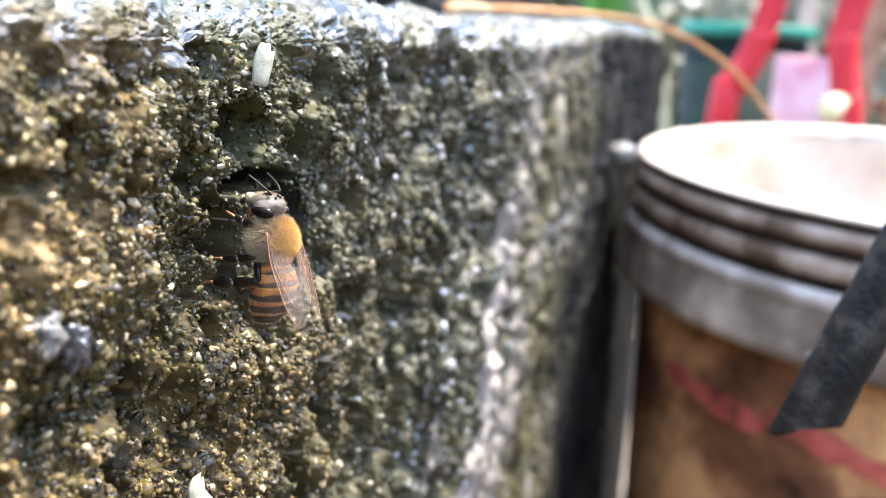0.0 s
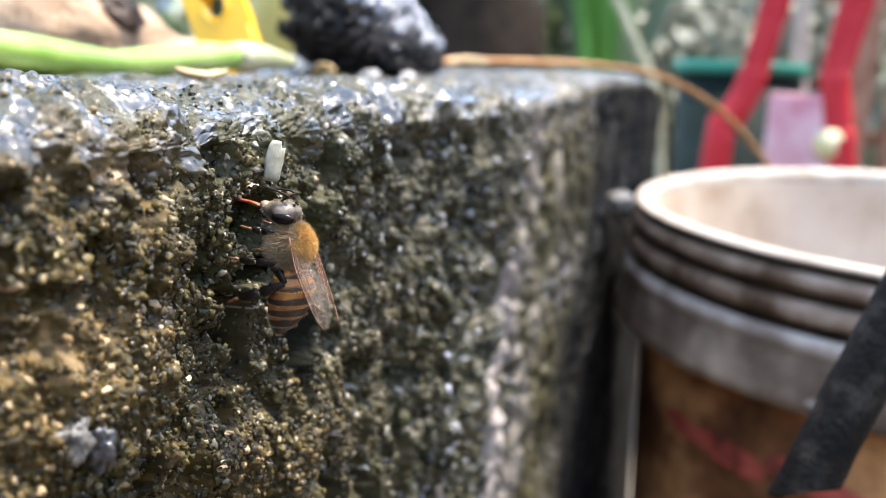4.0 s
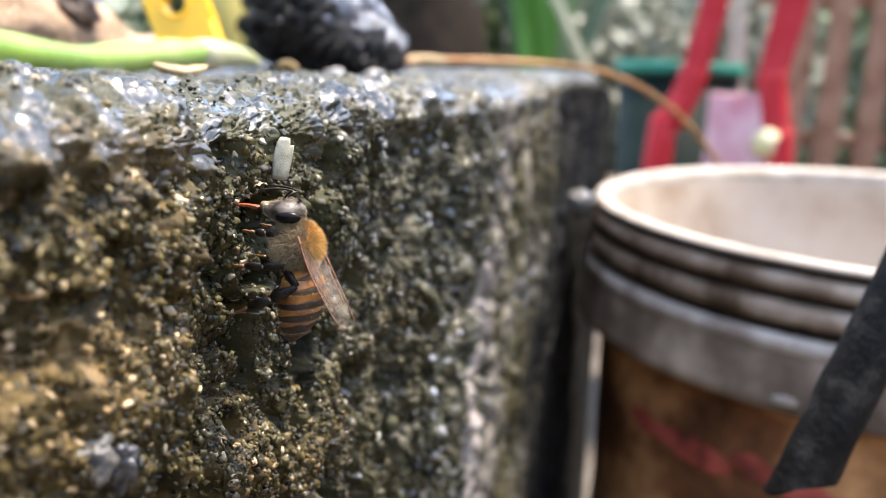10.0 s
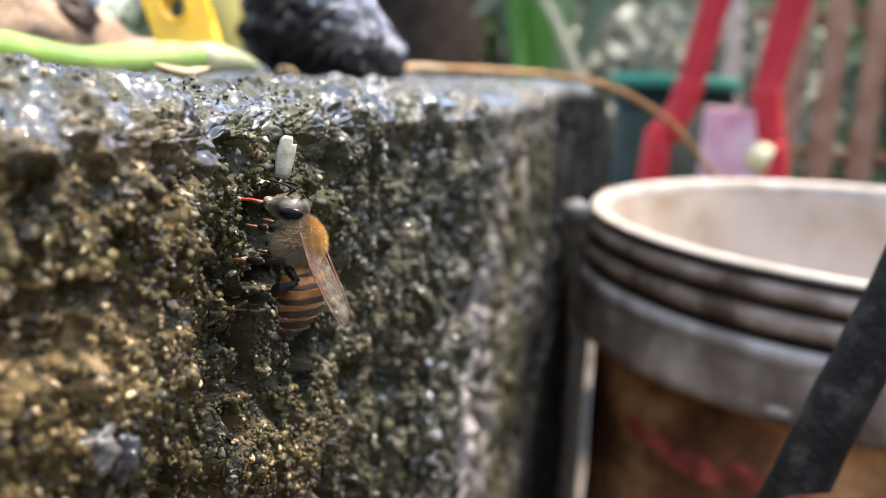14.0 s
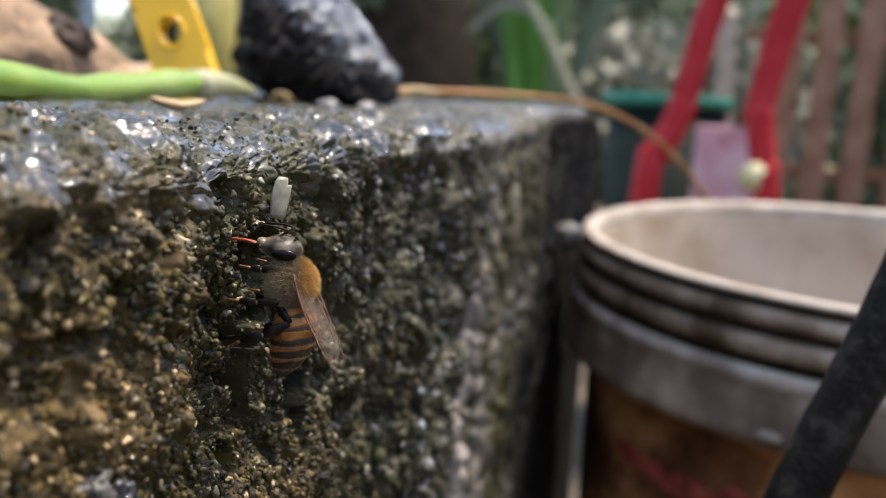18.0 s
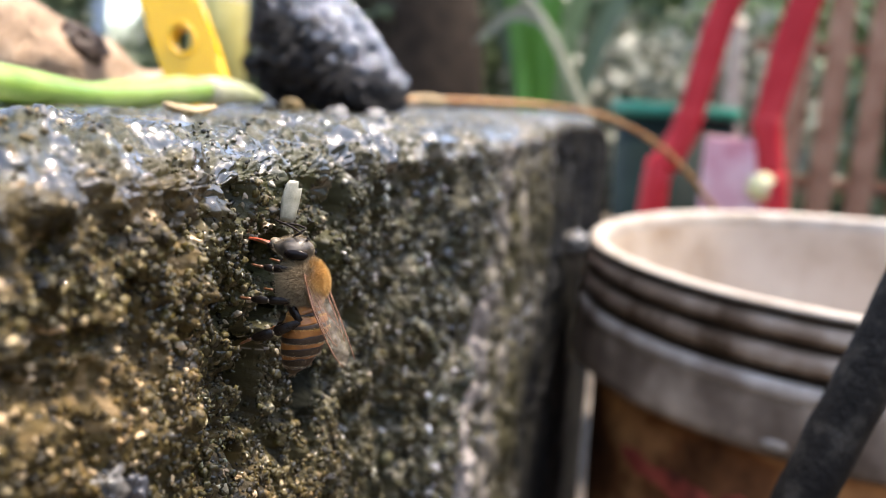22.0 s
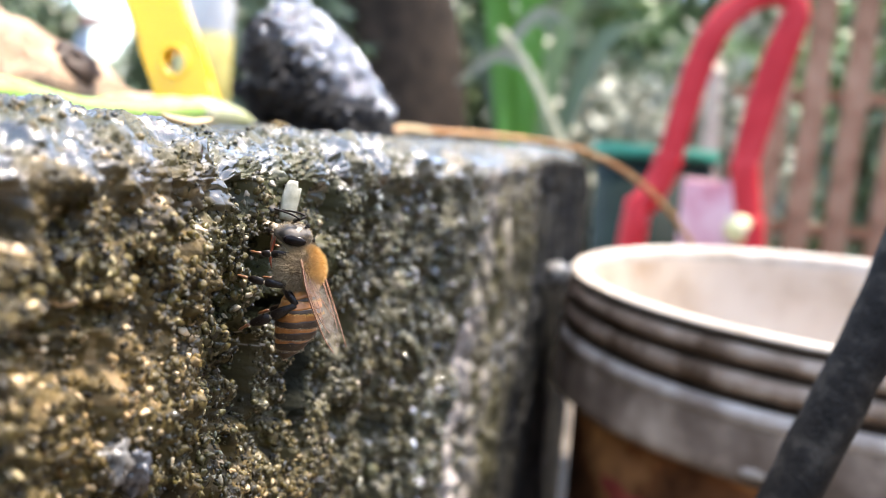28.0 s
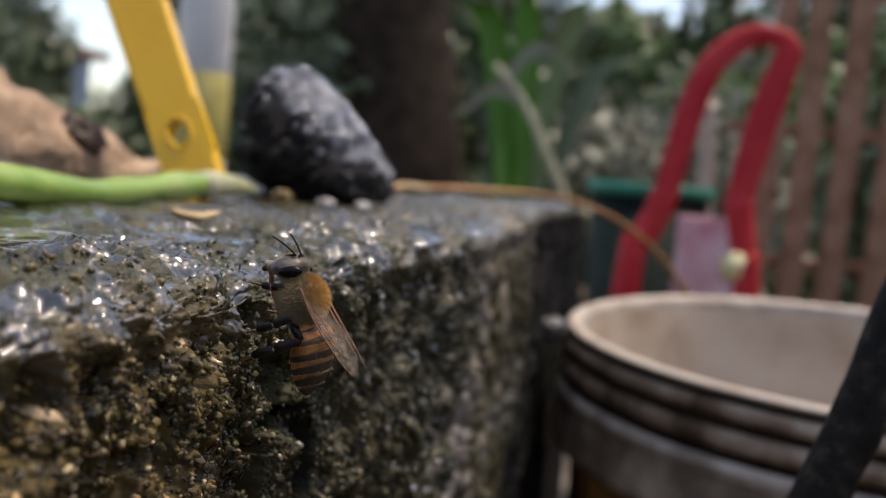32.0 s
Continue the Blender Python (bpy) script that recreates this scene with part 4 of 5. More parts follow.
def pipe():
    """A cut black rubber pipe that hangs down before the pail."""
    root = empty("rubber_pipe", pose(0.049, -0.0512, 0.3679))
    line = [Vector(p) for p in ((0, 0, 0), (0.0032, -0.0065, 0.017), (0.0062, -0.0125, 0.033), (0.0098, -0.0192, 0.054), (0.013, -0.026, 0.08), (0.016, -0.034, 0.12))]
    pts = smooth_path(line, 40)
    r_out, r_in, seg = 0.0039, 0.0028, 28
    d = (pts[1] - pts[0]).normalized()
    u = Vector((0.21, 0.977, 0.0))
    u = (u - d * u.dot(d)).normalized()
    rings = {r_out: [], r_in: []}
    for i, p in enumerate(pts):
        t = (pts[min(i + 1, 40)] - pts[max(i - 1, 0)]).normalized()
        uu = (u - t * u.dot(t)).normalized()
        vv = t.cross(uu)
        for r in rings:
            ring = []
            for k in range(seg):
                a = 2 * math.pi * k / seg
                q = p + uu * (r * math.cos(a)) + vv * (0.8 * r * math.sin(a)) - uu * r_out * 0.95
                cut = (1 - math.cos(a)) * 0.5 * 0.0055 * max(0.0, 1 - i / 16)     # the end is cut aslant
                q += t * cut
                q += uu * 0.0004 * noise.noise(q * 180)
                ring.append(q)
            rings[r].append(ring)
    b = bmesh.new()
    loft(b, rings[r_out], caps=False)
    part("outer_skin", b, M_RUBBER, root)
    b = bmesh.new()
    loft(b, rings[r_in], caps=False)
    part("bore", b, M_RUBBER, root)
    b = bmesh.new()
    loft(b, [rings[r_in][0], rings[r_out][0]], caps=False)
    part("cut_face", b, M_RUBBER, root, "slanting cut end", smooth=False)
    return tagged(root, "black rubber pipe with a slanting cut end, hanging before the pail", "pipe")


def stake():
    b = bmesh.new()
    rings = []
    for k in range(13):
        z = 0.31 * k / 12
        c = Vector((0.452, 0.0025 - 0.055 * z, z))
        hw = 0.0120 - 0.020 * z
        rings.append([c + Vector((0.7 * x * hw, -y * hw, 0)) + Vector((0.001 * noise.noise(Vector((x, y, z * 30))), 0.001 * noise.noise(Vector((x + 4, y, z * 30))), 0))
                      for x, y in ((-1, -0.7), (-0.7, -1), (0.7, -1), (1, -0.7), (1, 0.7), (0.7, 1), (-0.7, 1), (-1, 0.7))])
    loft(b, rings)
    return tagged(part("timber_stake", b, M_STAKE, smooth=False), "pale weathered timber stake between wall and pail", "stake")


def post():
    """A thin pale post with a split, uneven head."""
    b = bmesh.new()
    rings = []
    for k in range(15):
        z = 0.59 * k / 14
        c = Vector((1.42 + 0.004 * noise.noise(Vector((0, 3, z * 4))), -0.122 + 0.048 * z + 0.003 * noise.noise(Vector((5, 0, z * 5))), z))
        w = 0.0160 - 0.008 * z + 0.001 * noise.noise(Vector((9, 2, z * 12)))
        rings.append([c + Vector((0.7 * w * x, w * y, 0.006 * (x + y) if k == 14 else 0)) for x, y in ((-1, -0.6), (-0.6, -1), (0.6, -1), (1, -0.6), (1, 0.6), (0.6, 1), (-0.6, 1), (-1, 0.6))])
    loft(b, rings)
    return tagged(part("garden_post", b, M_POST, smooth=False), "thin pale weathered post behind the red chair", "post")


pail()
pipe()
stake()
post()


# ---- the chair ----
def strip(centre, half, x_of, thick):
    """A flat moulded band in the y-z plane: centre line with half widths, rounded at its rims."""
    rings = []
    pts = [Vector((0, y, z)) for y, z in centre]
    for i, p in enumerate(pts):
        t = (pts[min(i + 1, len(pts) - 1)] - pts[max(i - 1, 0)]).normalized()
        nrm = Vector((0, -t.z, t.y))
        base = Vector((x_of(p.z), p.y, p.z))
        rings.append([base + nrm * (half[i] * a) + Vector((thick * c, 0, 0)) for a, c in
                      ((-1, 0), (-0.88, -0.75), (-0.5, -1), (0.5, -1), (0.88, -0.75), (1, 0), (0.88, 0.75), (0.5, 1), (-0.5, 1), (-0.88, 0.75))])
    return loft(bmesh.new(), rings)


def chair():
    root = empty("plastic_chair", pose(1.08, -0.085, 0))
    lean = lambda z: 0.10 * (z - 0.30)  # noqa: E731
    arch = [(-0.036, 0.425), (-0.049, 0.490), (-0.062, 0.553), (-0.080, 0.602), (-0.110, 0.632), (-0.142, 0.640), (-0.165, 0.628), (-0.160, 0.600),
            (-0.147, 0.555), (-0.134, 0.490), (-0.123, 0.425)]
    line = [(p.x + 0.085, p.y) for p in smooth_path([(y, z, 0) for y, z in arch], 40)]
    half = [0.0126 + 0.004 * math.exp(-((k - 8) / 9) ** 2) + 0.006 * math.exp(-((k - 32) / 10) ** 2) - 0.003 * math.exp(-((k - 22) / 4) ** 2) for k in range(41)]
    part("back_arch", strip(line, half, lean, 0.0045), M_RED, root)
    # same red plastic as the arch; the glare on it is put into the colour
    b = bmesh.new()
    box(b, (0.006, -0.010, 0.345), (0.009, 0.074, 0.150), Matrix.Rotation(radians(5), 3, "Y"), 0.003)
    part("back_panel", b, M_PINK, root, "red back panel with its pink glare put into the colour")
    b = bmesh.new()
    bmesh.ops.create_cone(b, cap_ends=True, segments=24, radius1=0.0165, radius2=0.0165, depth=0.002)
    ob = part("sticker", b, M_STICKER, root, "cream round sticker")
    ob.matrix_basis = pose(-0.0015, -0.041, 0.366, 0, 90, 0)
    b = bmesh.new()
    box(b, (0.135, 0.0, 0.272), (0.27, 0.225, 0.016), None, 0.007)
    part("seat", b, M_RED, root)
    for line in ([(0.014, 0.046, 0.445), (0.012, 0.052, 0.42), (0.008, 0.068, 0.385), (0.004, 0.078, 0.355), (-0.02, 0.098, 0.0)], [(0.014, -0.040, 0.445), (0.012, -0.043, 0.42), (0.008, -0.050, 0.38), (0.004, -0.056, 0.34), (-0.02, -0.082, 0.0)],
                 [(0.245, 0.09, 0.272), (0.255, 0.105, 0.0)], [(0.245, -0.09, 0.272), (0.255, -0.105, 0.0)]):
        b = bmesh.new()
        tube(b, smooth_path(line, 16), 0.0165, 12, 0.55, (1, 0, 0))
        part("leg", b, M_RED, root)
    return tagged(root, "red plastic child's chair with an open arched back and glare-pink panel", "chair")


def tub():
    root = empty("plastic_tub", pose(1.25, -0.02, 0))
    b = bmesh.new()
    revolve(b, [(0.055, 0.0), (0.06, 0.004), (0.078, 0.440), (0.074, 0.440), (0.056, 0.006), (0.001, 0.006)], 48)
    part("body", b, M_TUB, root, "dark green body")
    b = bmesh.new()
    revolve(b, [(0.074, 0.440), (0.084, 0.440), (0.086, 0.444), (0.085, 0.453), (0.083, 0.456), (0.076, 0.455), (0.073, 0.449)], 48)
    part("rim", b, M_TEAL, root, "teal rim")
    return tagged(root, "tall teal green plastic tub behind the chair", "tub")


def jerrycan():
    root = empty("plastic_drum", pose(1.12, 0.583, 0))
    b = bmesh.new()
    revolve(b, [(0.001, 0.0), (0.032, 0.0), (0.036, 0.01), (0.036, 0.436), (0.0345, 0.440)], 40)
    part("lower_body", b, M_WHITE, root)
    b = bmesh.new()
    revolve(b, [(0.0348, 0.438), (0.0368, 0.442), (0.0368, 0.552), (0.0348, 0.556)], 40)
    part("wrap", b, M_LABEL_Y, root, "yellow wrap-round label")
    b = bmesh.new()
    revolve(b, [(0.0348, 0.554), (0.036, 0.560), (0.036, 0.70), (0.03, 0.74), (0.016, 0.755), (0.015, 0.79), (0.001, 0.79)], 40)
    part("upper_body", b, M_WHITE, root)
    return tagged(root, "cloudy white plastic drum with a yellow label on the ground", "drum")


def fence():
    root = empty("slat_fence", pose(1.6, -0.5, 0))
    rnd = random.Random(8)
    meshes = []
    for k in range(3):
        b = bmesh.new()
        rings = []
        for i in range(9):
            z = 0.88 * i / 8
            c = Vector((0.002 * noise.noise(Vector((k, z * 3, 0))), 0.003 * noise.noise(Vector((k + 5, z * 3, 0))), z))
            rings.append([c + Vector((0.009 * x, 0.0185 * y, 0)) for x, y in ((-1, -0.8), (-0.7, -1), (0.7, -1), (1, -0.8), (1, 0.8), (0.7, 1), (-0.7, 1), (-1, 0.8))])
        loft(b, rings)
        me = bpy.data.meshes.new("slat")
        bmesh.ops.recalc_face_normals(b, faces=b.faces)
        b.to_mesh(me)
        b.free()
        me.materials.append(M_FENCE)
        meshes.append(me)
    y, i = 0.315, 0
    while y > -0.9:
        ob = new("slat", meshes[i % 3])
        ob.parent = root
        ob.matrix_basis = pose(rnd.uniform(-0.004, 0.004), y, 0, 0, 0, 0) @ pose(0, 0, 0, rnd.uniform(-0.8, 0.8) + 1.2, 0, rnd.uniform(-4, 4))
        y -= 0.0635 + rnd.uniform(-0.006, 0.006)
        i += 1
    for z in (0.10, 0.352, 0.572, 0.80):
        b = bmesh.new()
        box(b, (0.022, -0.28, z), (0.018, 1.30, 0.020), None, 0.002)
        part("rail", b, M_FENCE, root, smooth=False)
    return tagged(root, "grey-brown timber slat fence with thin rails", "fence")


chair()
tub()
jerrycan()
fence()


# ---- plants and the far side of the yard ----
def leaves(name, centre, radii, count, size, mat, seed, droop=0.4, parent=None, label=""):
    """A clump of many small bent leaves round a centre, as one mesh."""
    rng = np.random.default_rng(seed)
    d = rng.normal(size=(count, 3))
    d /= np.linalg.norm(d, axis=1)[:, None]
    rad = rng.random(count)[:, None] ** 0.45
    lumps = np.array([noise.noise(Vector(q * 2.2) + Vector((seed, 0, 0))) for q in d])[:, None]
    c = np.array(centre) + d * rad * (1 + 0.45 * lumps) * np.array(radii)
    a = rng.normal(size=(count, 3)) + np.array([0, 0, -droop])
    a /= np.linalg.norm(a, axis=1)[:, None]
    b = np.cross(a, rng.normal(size=(count, 3)))
    b /= np.linalg.norm(b, axis=1)[:, None]
    nrm = np.cross(a, b)
    s = size * (0.6 + 0.8 * rng.random(count))[:, None]
    rows = [c - a * s, c - b * s * 0.32 + nrm * s * 0.10, c + a * s * 0.1 - nrm * s * 0.05, c + b * s * 0.32 + nrm * s * 0.10, c + a * s - nrm * s * 0.25]
    V = np.stack(rows, 1).reshape(-1, 3)
    base = (np.arange(count) * 5)[:, None, None]
    F = (np.array([[0, 1, 2], [0, 2, 3], [2, 1, 4], [3, 2, 4]])[None] + base).reshape(-1, 3)
    me = bpy.data.meshes.new(name)
    me.from_pydata(V, [], F)
    return part(name, me, mat, parent, label)


def bush(name, base, size, count, leaf, mat, seed, label):
    root = empty(name, pose(*base))
    b = bmesh.new()
    rnd = random.Random(seed)
    for k in range(6):
        a = 6.28 * k / 6 + rnd.uniform(-0.4, 0.4)
        tip = Vector((0.5 * size[0] * math.cos(a), 0.5 * size[1] * math.sin(a), size[2] * rnd.uniform(0.9, 1.4)))
        tube(b, smooth_path([(0, 0, 0), tip * 0.5 + Vector((0, 0, 0.1 * size[2])), tip], 8), [0.022 * (1 - 0.09 * j) for j in range(9)], 6)
    part("branches", b, M_BARK, root)
    crown = leaves("foliage", (0, 0, size[2]), size, count, leaf, mat, seed, parent=root)
    crown["kind"] = "stuff"
    return tagged(root, label, "bush", group="bushes round the yard")


def tree(base, height, girth, crown, count, leaf, mat, seed, label):
    root = empty("tree", pose(*base))
    rnd = random.Random(seed)
    b = bmesh.new()
    bend = [Vector((0.05 * height * noise.noise(Vector((seed, k * 0.7, 0))), 0.05 * height * noise.noise(Vector((seed, 3, k * 0.7))), height * 0.8 * k / 6)) for k in range(7)]
    tube(b, smooth_path(bend, 18), [girth * (1.15 - 0.04 * j) for j in range(19)], 14)
    for v in b.verts:
        v.co += Vector((noise.noise(v.co * 9), noise.noise(v.co * 9 + Vector((3, 0, 0))), 0)) * girth * 0.22
    part("trunk", b, M_BARK, root)
    for k in range(5):
        a, z = 1.26 * k + rnd.uniform(-0.4, 0.4), height * rnd.uniform(0.5, 0.78)
        tip = Vector((crown[0] * 0.8 * math.cos(a), crown[1] * 0.8 * math.sin(a), z + 0.25 * height))
        b = bmesh.new()
        tube(b, smooth_path([(0, 0, z), tip * 0.5 + Vector((0, 0, 0.5 * z)), tip], 8), [girth * 0.5 * (1 - 0.1 * j) for j in range(9)], 7)
        part("limb", b, M_BARK, root)
    c = leaves("crown", (0, 0, height), crown, count, leaf, mat, seed, parent=root)
    c["kind"] = "stuff"
    return tagged(root, label, "tree", group="trees of the yard")


def long_leaf(root, start, tip, width, mat, sag):
    s, t = Vector(start), Vector(tip)
    line = smooth_path([s, (s + t) / 2 + Vector((0, 0, sag)), t], 14)
    side = (t - s).cross(Vector((1, 0, 0.1))).normalized()
    rows = []
    for k, p in enumerate(line):
        w = width * math.sin(math.pi * min(0.98, 0.06 + 0.9 * k / 14)) ** 0.7
        rows.append([p - side * w + Vector((-0.12 * width, 0, 0)), p - side * w * 0.5, p + Vector((0.1 * width, 0, 0)), p + side * w * 0.5, p + side * w + Vector((-0.12 * width, 0, 0))])
    return part("blade", loft(bmesh.new(), rows, closed=False), mat, root)


def broad_plant(base, blades, label):
    root = empty("broad_leaved_plant", pose(*base))
    for tip, width, mat, sag in blades:
        long_leaf(root, (0, 0, 0.02), tip, width, mat, sag)
    return tagged(root, label, "plant")


broad_plant((2.9, 0.44, 0), (((0.02, 0.03, 0.60), 0.022, M_LEAF_B, 0.05), ((-0.03, -0.05, 0.55), 0.018, M_LEAF_B, 0.05), ((0.05, 0.10, 0.50), 0.02, M_LEAF_M, 0.08),
                             ((0.0, -0.12, 0.50), 0.02, M_LEAF_M, 0.1)), "bright green strap-leaved plant growing in the yard")
broad_plant((3.6, 0.50, 0), (((-0.15, 0.26, 1.13), 0.055, M_LEAF_B, 0.42), ((-0.1, 0.0, 1.17), 0.05, M_LEAF_B, 0.30), ((0.0, 0.06, 1.20), 0.032, M_LEAF_B, 0.1), ((-0.1, -0.22, 1.18), 0.036, M_LEAF_M, 0.3), ((0.1, -0.45, 1.0), 0.04, M_LEAF_D, 0.35),
                             ((0.1, 0.35, 1.0), 0.04, M_LEAF_D, 0.3)), "tall green broad-leaved plant with arching blades")
fan = empty("dry_frond", pose(2.2, 0.18, 0))
b = bmesh.new()
tube(b, smooth_path([(0, -0.04, 0.0), (0, -0.01, 0.36), (0, 0.06, 0.53), (0, 0.135, 0.66), (0, 0.20, 0.73)], 20), [0.014 - 0.0003 * k for k in range(21)], 8)
part("stalk", b, M_PALE, fan)
for k in range(7):
    long_leaf(fan, (0, 0.12 + 0.01 * k, 0.64 + 0.012 * k), (0.03, 0.30 - 0.045 * k, 0.60 + 0.025 * k), 0.012, M_LEAF_G, 0.05)
tagged(fan, "dry pale frond with a leaning stalk", "frond")
tree((3.3, 0.90, 0), 4.2, 0.21, (1.0, 1.0, 0.9), 4000, 0.07, M_LEAF_D, 21, "dark-barked tree with dense shading crown")
tree((6.5, -1.6, 0), 1.15, 0.10, (1.1, 1.1, 0.5), 5000, 0.09, M_LEAF_M, 23, "leafy tree beyond the fence")
for base, size, count, leaf, mat, seed, label in (
        ((3.6, 1.25, 0), (0.55, 0.50, 0.62), 3800, 0.045, M_LEAF_D, 31, "dark green bush in the yard's shade"),
        ((4.3, 1.25, 0), (0.3, 0.30, 0.42), 2200, 0.035, M_LEAF_D, 32, "dark green bush beside the tree"),
        ((4.4, 1.75, 0), (0.45, 0.45, 0.62), 3400, 0.05, M_LEAF_D, 33, "dark green bush in the yard's shade"),
        ((4.2, 0.35, 0), (0.5, 0.42, 0.42), 3000, 0.045, M_LEAF_G, 34, "grey-green bush of dry twigs"),
        ((3.4, -0.15, 0), (0.4, 0.36, 0.40), 2600, 0.04, M_LEAF_G, 35, "grey-green bush of dry twigs"),
        ((4.6, -0.55, 0), (0.6, 0.6, 0.58), 3400, 0.05, M_LEAF_M, 36, "green bush beyond the chair"),
        ((3.0, -0.95, 0), (0.4, 0.5, 0.5), 3000, 0.045, M_LEAF_D, 37, "green bush behind the fence"),
        # backing added so that the fence gaps come out dark
        ((2.15, -0.72, 0), (0.16, 0.42, 0.46), 2600, 0.035, M_LEAF_D, 51, "dark bush added behind the slat fence to darken its gaps"),
        ((5.0, 2.35, 0), (0.35, 0.3, 0.42), 2200, 0.05, M_LEAF_M, 38, "green bush under the bright sky gap"),
        ((5.6, 0.55, 0), (0.6, 0.75, 0.58), 4200, 0.06, M_LEAF_D, 40, "dark green bush before the house"),
        ((6.0, 1.5, 0), (0.7, 0.9, 1.05), 4200, 0.07, M_LEAF_D, 41, "tall dark green bush before the house"),
        ((5.8, -0.35, 0), (0.6, 0.6, 0.7), 3600, 0.06, M_LEAF_G, 42, "grey-green bush before the house"),
        ((6.0, 3.75, 0), (0.4, 0.42, 0.42), 2600, 0.05, M_LEAF_M, 39, "green bush under the bright sky gap"),
        ((5.6, 3.05, 0), (0.45, 0.38, 0.66), 3600, 0.05, M_LEAF_D, 43, "dark green bush beside the drum"),
        ((6.4, 2.55, 0), (0.5, 0.5, 0.80), 4000, 0.06, M_LEAF_D, 44, "tall dark green bush behind the drum"),
        ((4.2, 2.62, 0), (0.3, 0.28, 0.30), 2200, 0.04, M_LEAF_D, 45, "low dark bush behind the driftwood"),
        ((5.0, 3.95, 0), (0.35, 0.36, 0.62), 2600, 0.045, M_LEAF_D, 46, "dark shrub before the grey shed"),
        ((5.2, 1.75, 0), (0.5, 0.5, 0.74), 3600, 0.055, M_LEAF_D, 47, "dark green bush in the yard's shade"),
        *(((7.0 + 0.2 * math.sin(k * 2.3), -2.6 + 0.72 * k, 0), (0.55, 0.62, 0.90 if k == 4 else 1.0), 5200, 0.085, (M_LEAF_D, M_LEAF_M, M_LEAF_D)[k % 3], 60 + k, "tall leafy hedge bush at the yard's end") for k in range(9)),
        ((6.2, 3.42, 0), (0.35, 0.28, 0.84), 3600, 0.06, M_LEAF_D, 49, "tall dark green bush beside the sky gap"),
        ((6.2, 4.62, 0), (0.4, 0.36, 0.86), 3800, 0.06, M_LEAF_D, 48, "tall dark bush before the grey shed")):
    bush("bush", base, size, count, leaf, mat, seed, label)


def house():
    root = empty("house", pose(9.5, 0.55, 0))
    b = bmesh.new()
    box(b, (1.5, 0, 0.8), (3.0, 3.0, 1.6))
    part("wall", b, M_HOUSE, root, smooth=False)
    b = bmesh.new()
    loft(b, [[Vector((x, y, z)) for y, z in ((-1.75, 1.58), (1.75, 1.58), (0, 2.3))] for x in (-0.3, 3.3)])
    part("roof", b, M_ROOF, root, smooth=False)
    for y, z, w2, h2, mat, nm in ((-0.55, 1.3, 0.5, 0.6, M_GLASS, "window"), (0.55, 1.3, 0.5, 0.6, M_GLASS, "window"), (0.1, 0.95, 0.36, 0.5, M_ROOF, "shutter")):
        b = bmesh.new()
        box(b, (-0.012, y, z), (0.05, w2, h2), None, 0.006)
        part(nm, b, mat, root, smooth=False)
    return tagged(root, "pale rendered house with a clay roof behind the trees", "house")


def shed():
    root = empty("garden_shed", pose(7.2, 6.0, 0))
    b = bmesh.new()
    box(b, (0.6, 0.25, 0.7), (1.2, 1.5, 1.4))
    part("wall", b, M_SHED, root, smooth=False)
    b = bmesh.new()
    loft(b, [[Vector((x, y, z)) for y, z in ((-0.62, 1.38), (1.12, 1.38), (1.12, 1.46), (-0.62, 1.46))] for x in (-0.15, 1.35)])
    part("roof", b, M_ROOF, root, smooth=False)
    b = bmesh.new()
    box(b, (-0.02, 0.3, 1.0), (0.06, 0.34, 0.30), None, 0.006)
    part("window", b, M_GLASS, root, smooth=False)
    return tagged(root, "bluish grey garden shed with a rusty roof", "shed")


house()
shed()


# ---- the honeybee ----
# Its own space, in millimetres before scaling: x to the head, z to the back, y to its left.
MM = 0.00115


def mm(*p):
    return Vector(p) * MM


def hair(name, points, normals, length, mat, parent, seed, lay=(0, 0, 0), width=0.022):
    """Fine hairs, each a thin bent blade, as one mesh."""
    rng = np.random.default_rng(seed)
    n = len(points)
    p, d = np.array(points), np.array(normals) + rng.normal(scale=0.35, size=(n, 3)) + np.array(lay)
    d /= np.linalg.norm(d, axis=1)[:, None]
    u = np.cross(d, rng.normal(size=(n, 3)))
    u /= np.linalg.norm(u, axis=1)[:, None]
    ln = length * (0.5 + 0.8 * rng.random(n))[:, None]
    bend = np.array(lay) * 0.25 * ln
    rows = [p - u * width, p + u * width, p + d * ln * 0.6 + u * width * 0.6, p + d * ln * 0.6 - u * width * 0.6, p + d * ln + bend]
    V = np.stack(rows, 1).reshape(-1, 3) * MM
    base = (np.arange(n) * 5)[:, None, None]
    F = (np.array([[0, 1, 2], [0, 2, 3], [3, 2, 4]])[None] + base).reshape(-1, 3)
    me = bpy.data.meshes.new(name)
    me.from_pydata(V, [], F)
    ob = part(name, me, mat, parent)
    ob["kind"] = "stuff"
    return ob


def on_ball(n, centre, radii, seed, keep=None):
    rng = np.random.default_rng(seed)
    d = rng.normal(size=(n, 3))
    d /= np.linalg.norm(d, axis=1)[:, None]
    if keep is not None:
        d = d[keep(d)]
    nrm = d / np.array(radii)
    return np.array(centre) + d * np.array(radii), nrm / np.linalg.norm(nrm, axis=1)[:, None]


def limb(parent, name, pts, radii, mat, flat=1.0, side=(0, 1, 0)):
    b = bmesh.new()
    tube(b, [mm(*p) for p in pts], [r * MM for r in radii], 10, flat, side)
    return part(name, b, mat, parent)


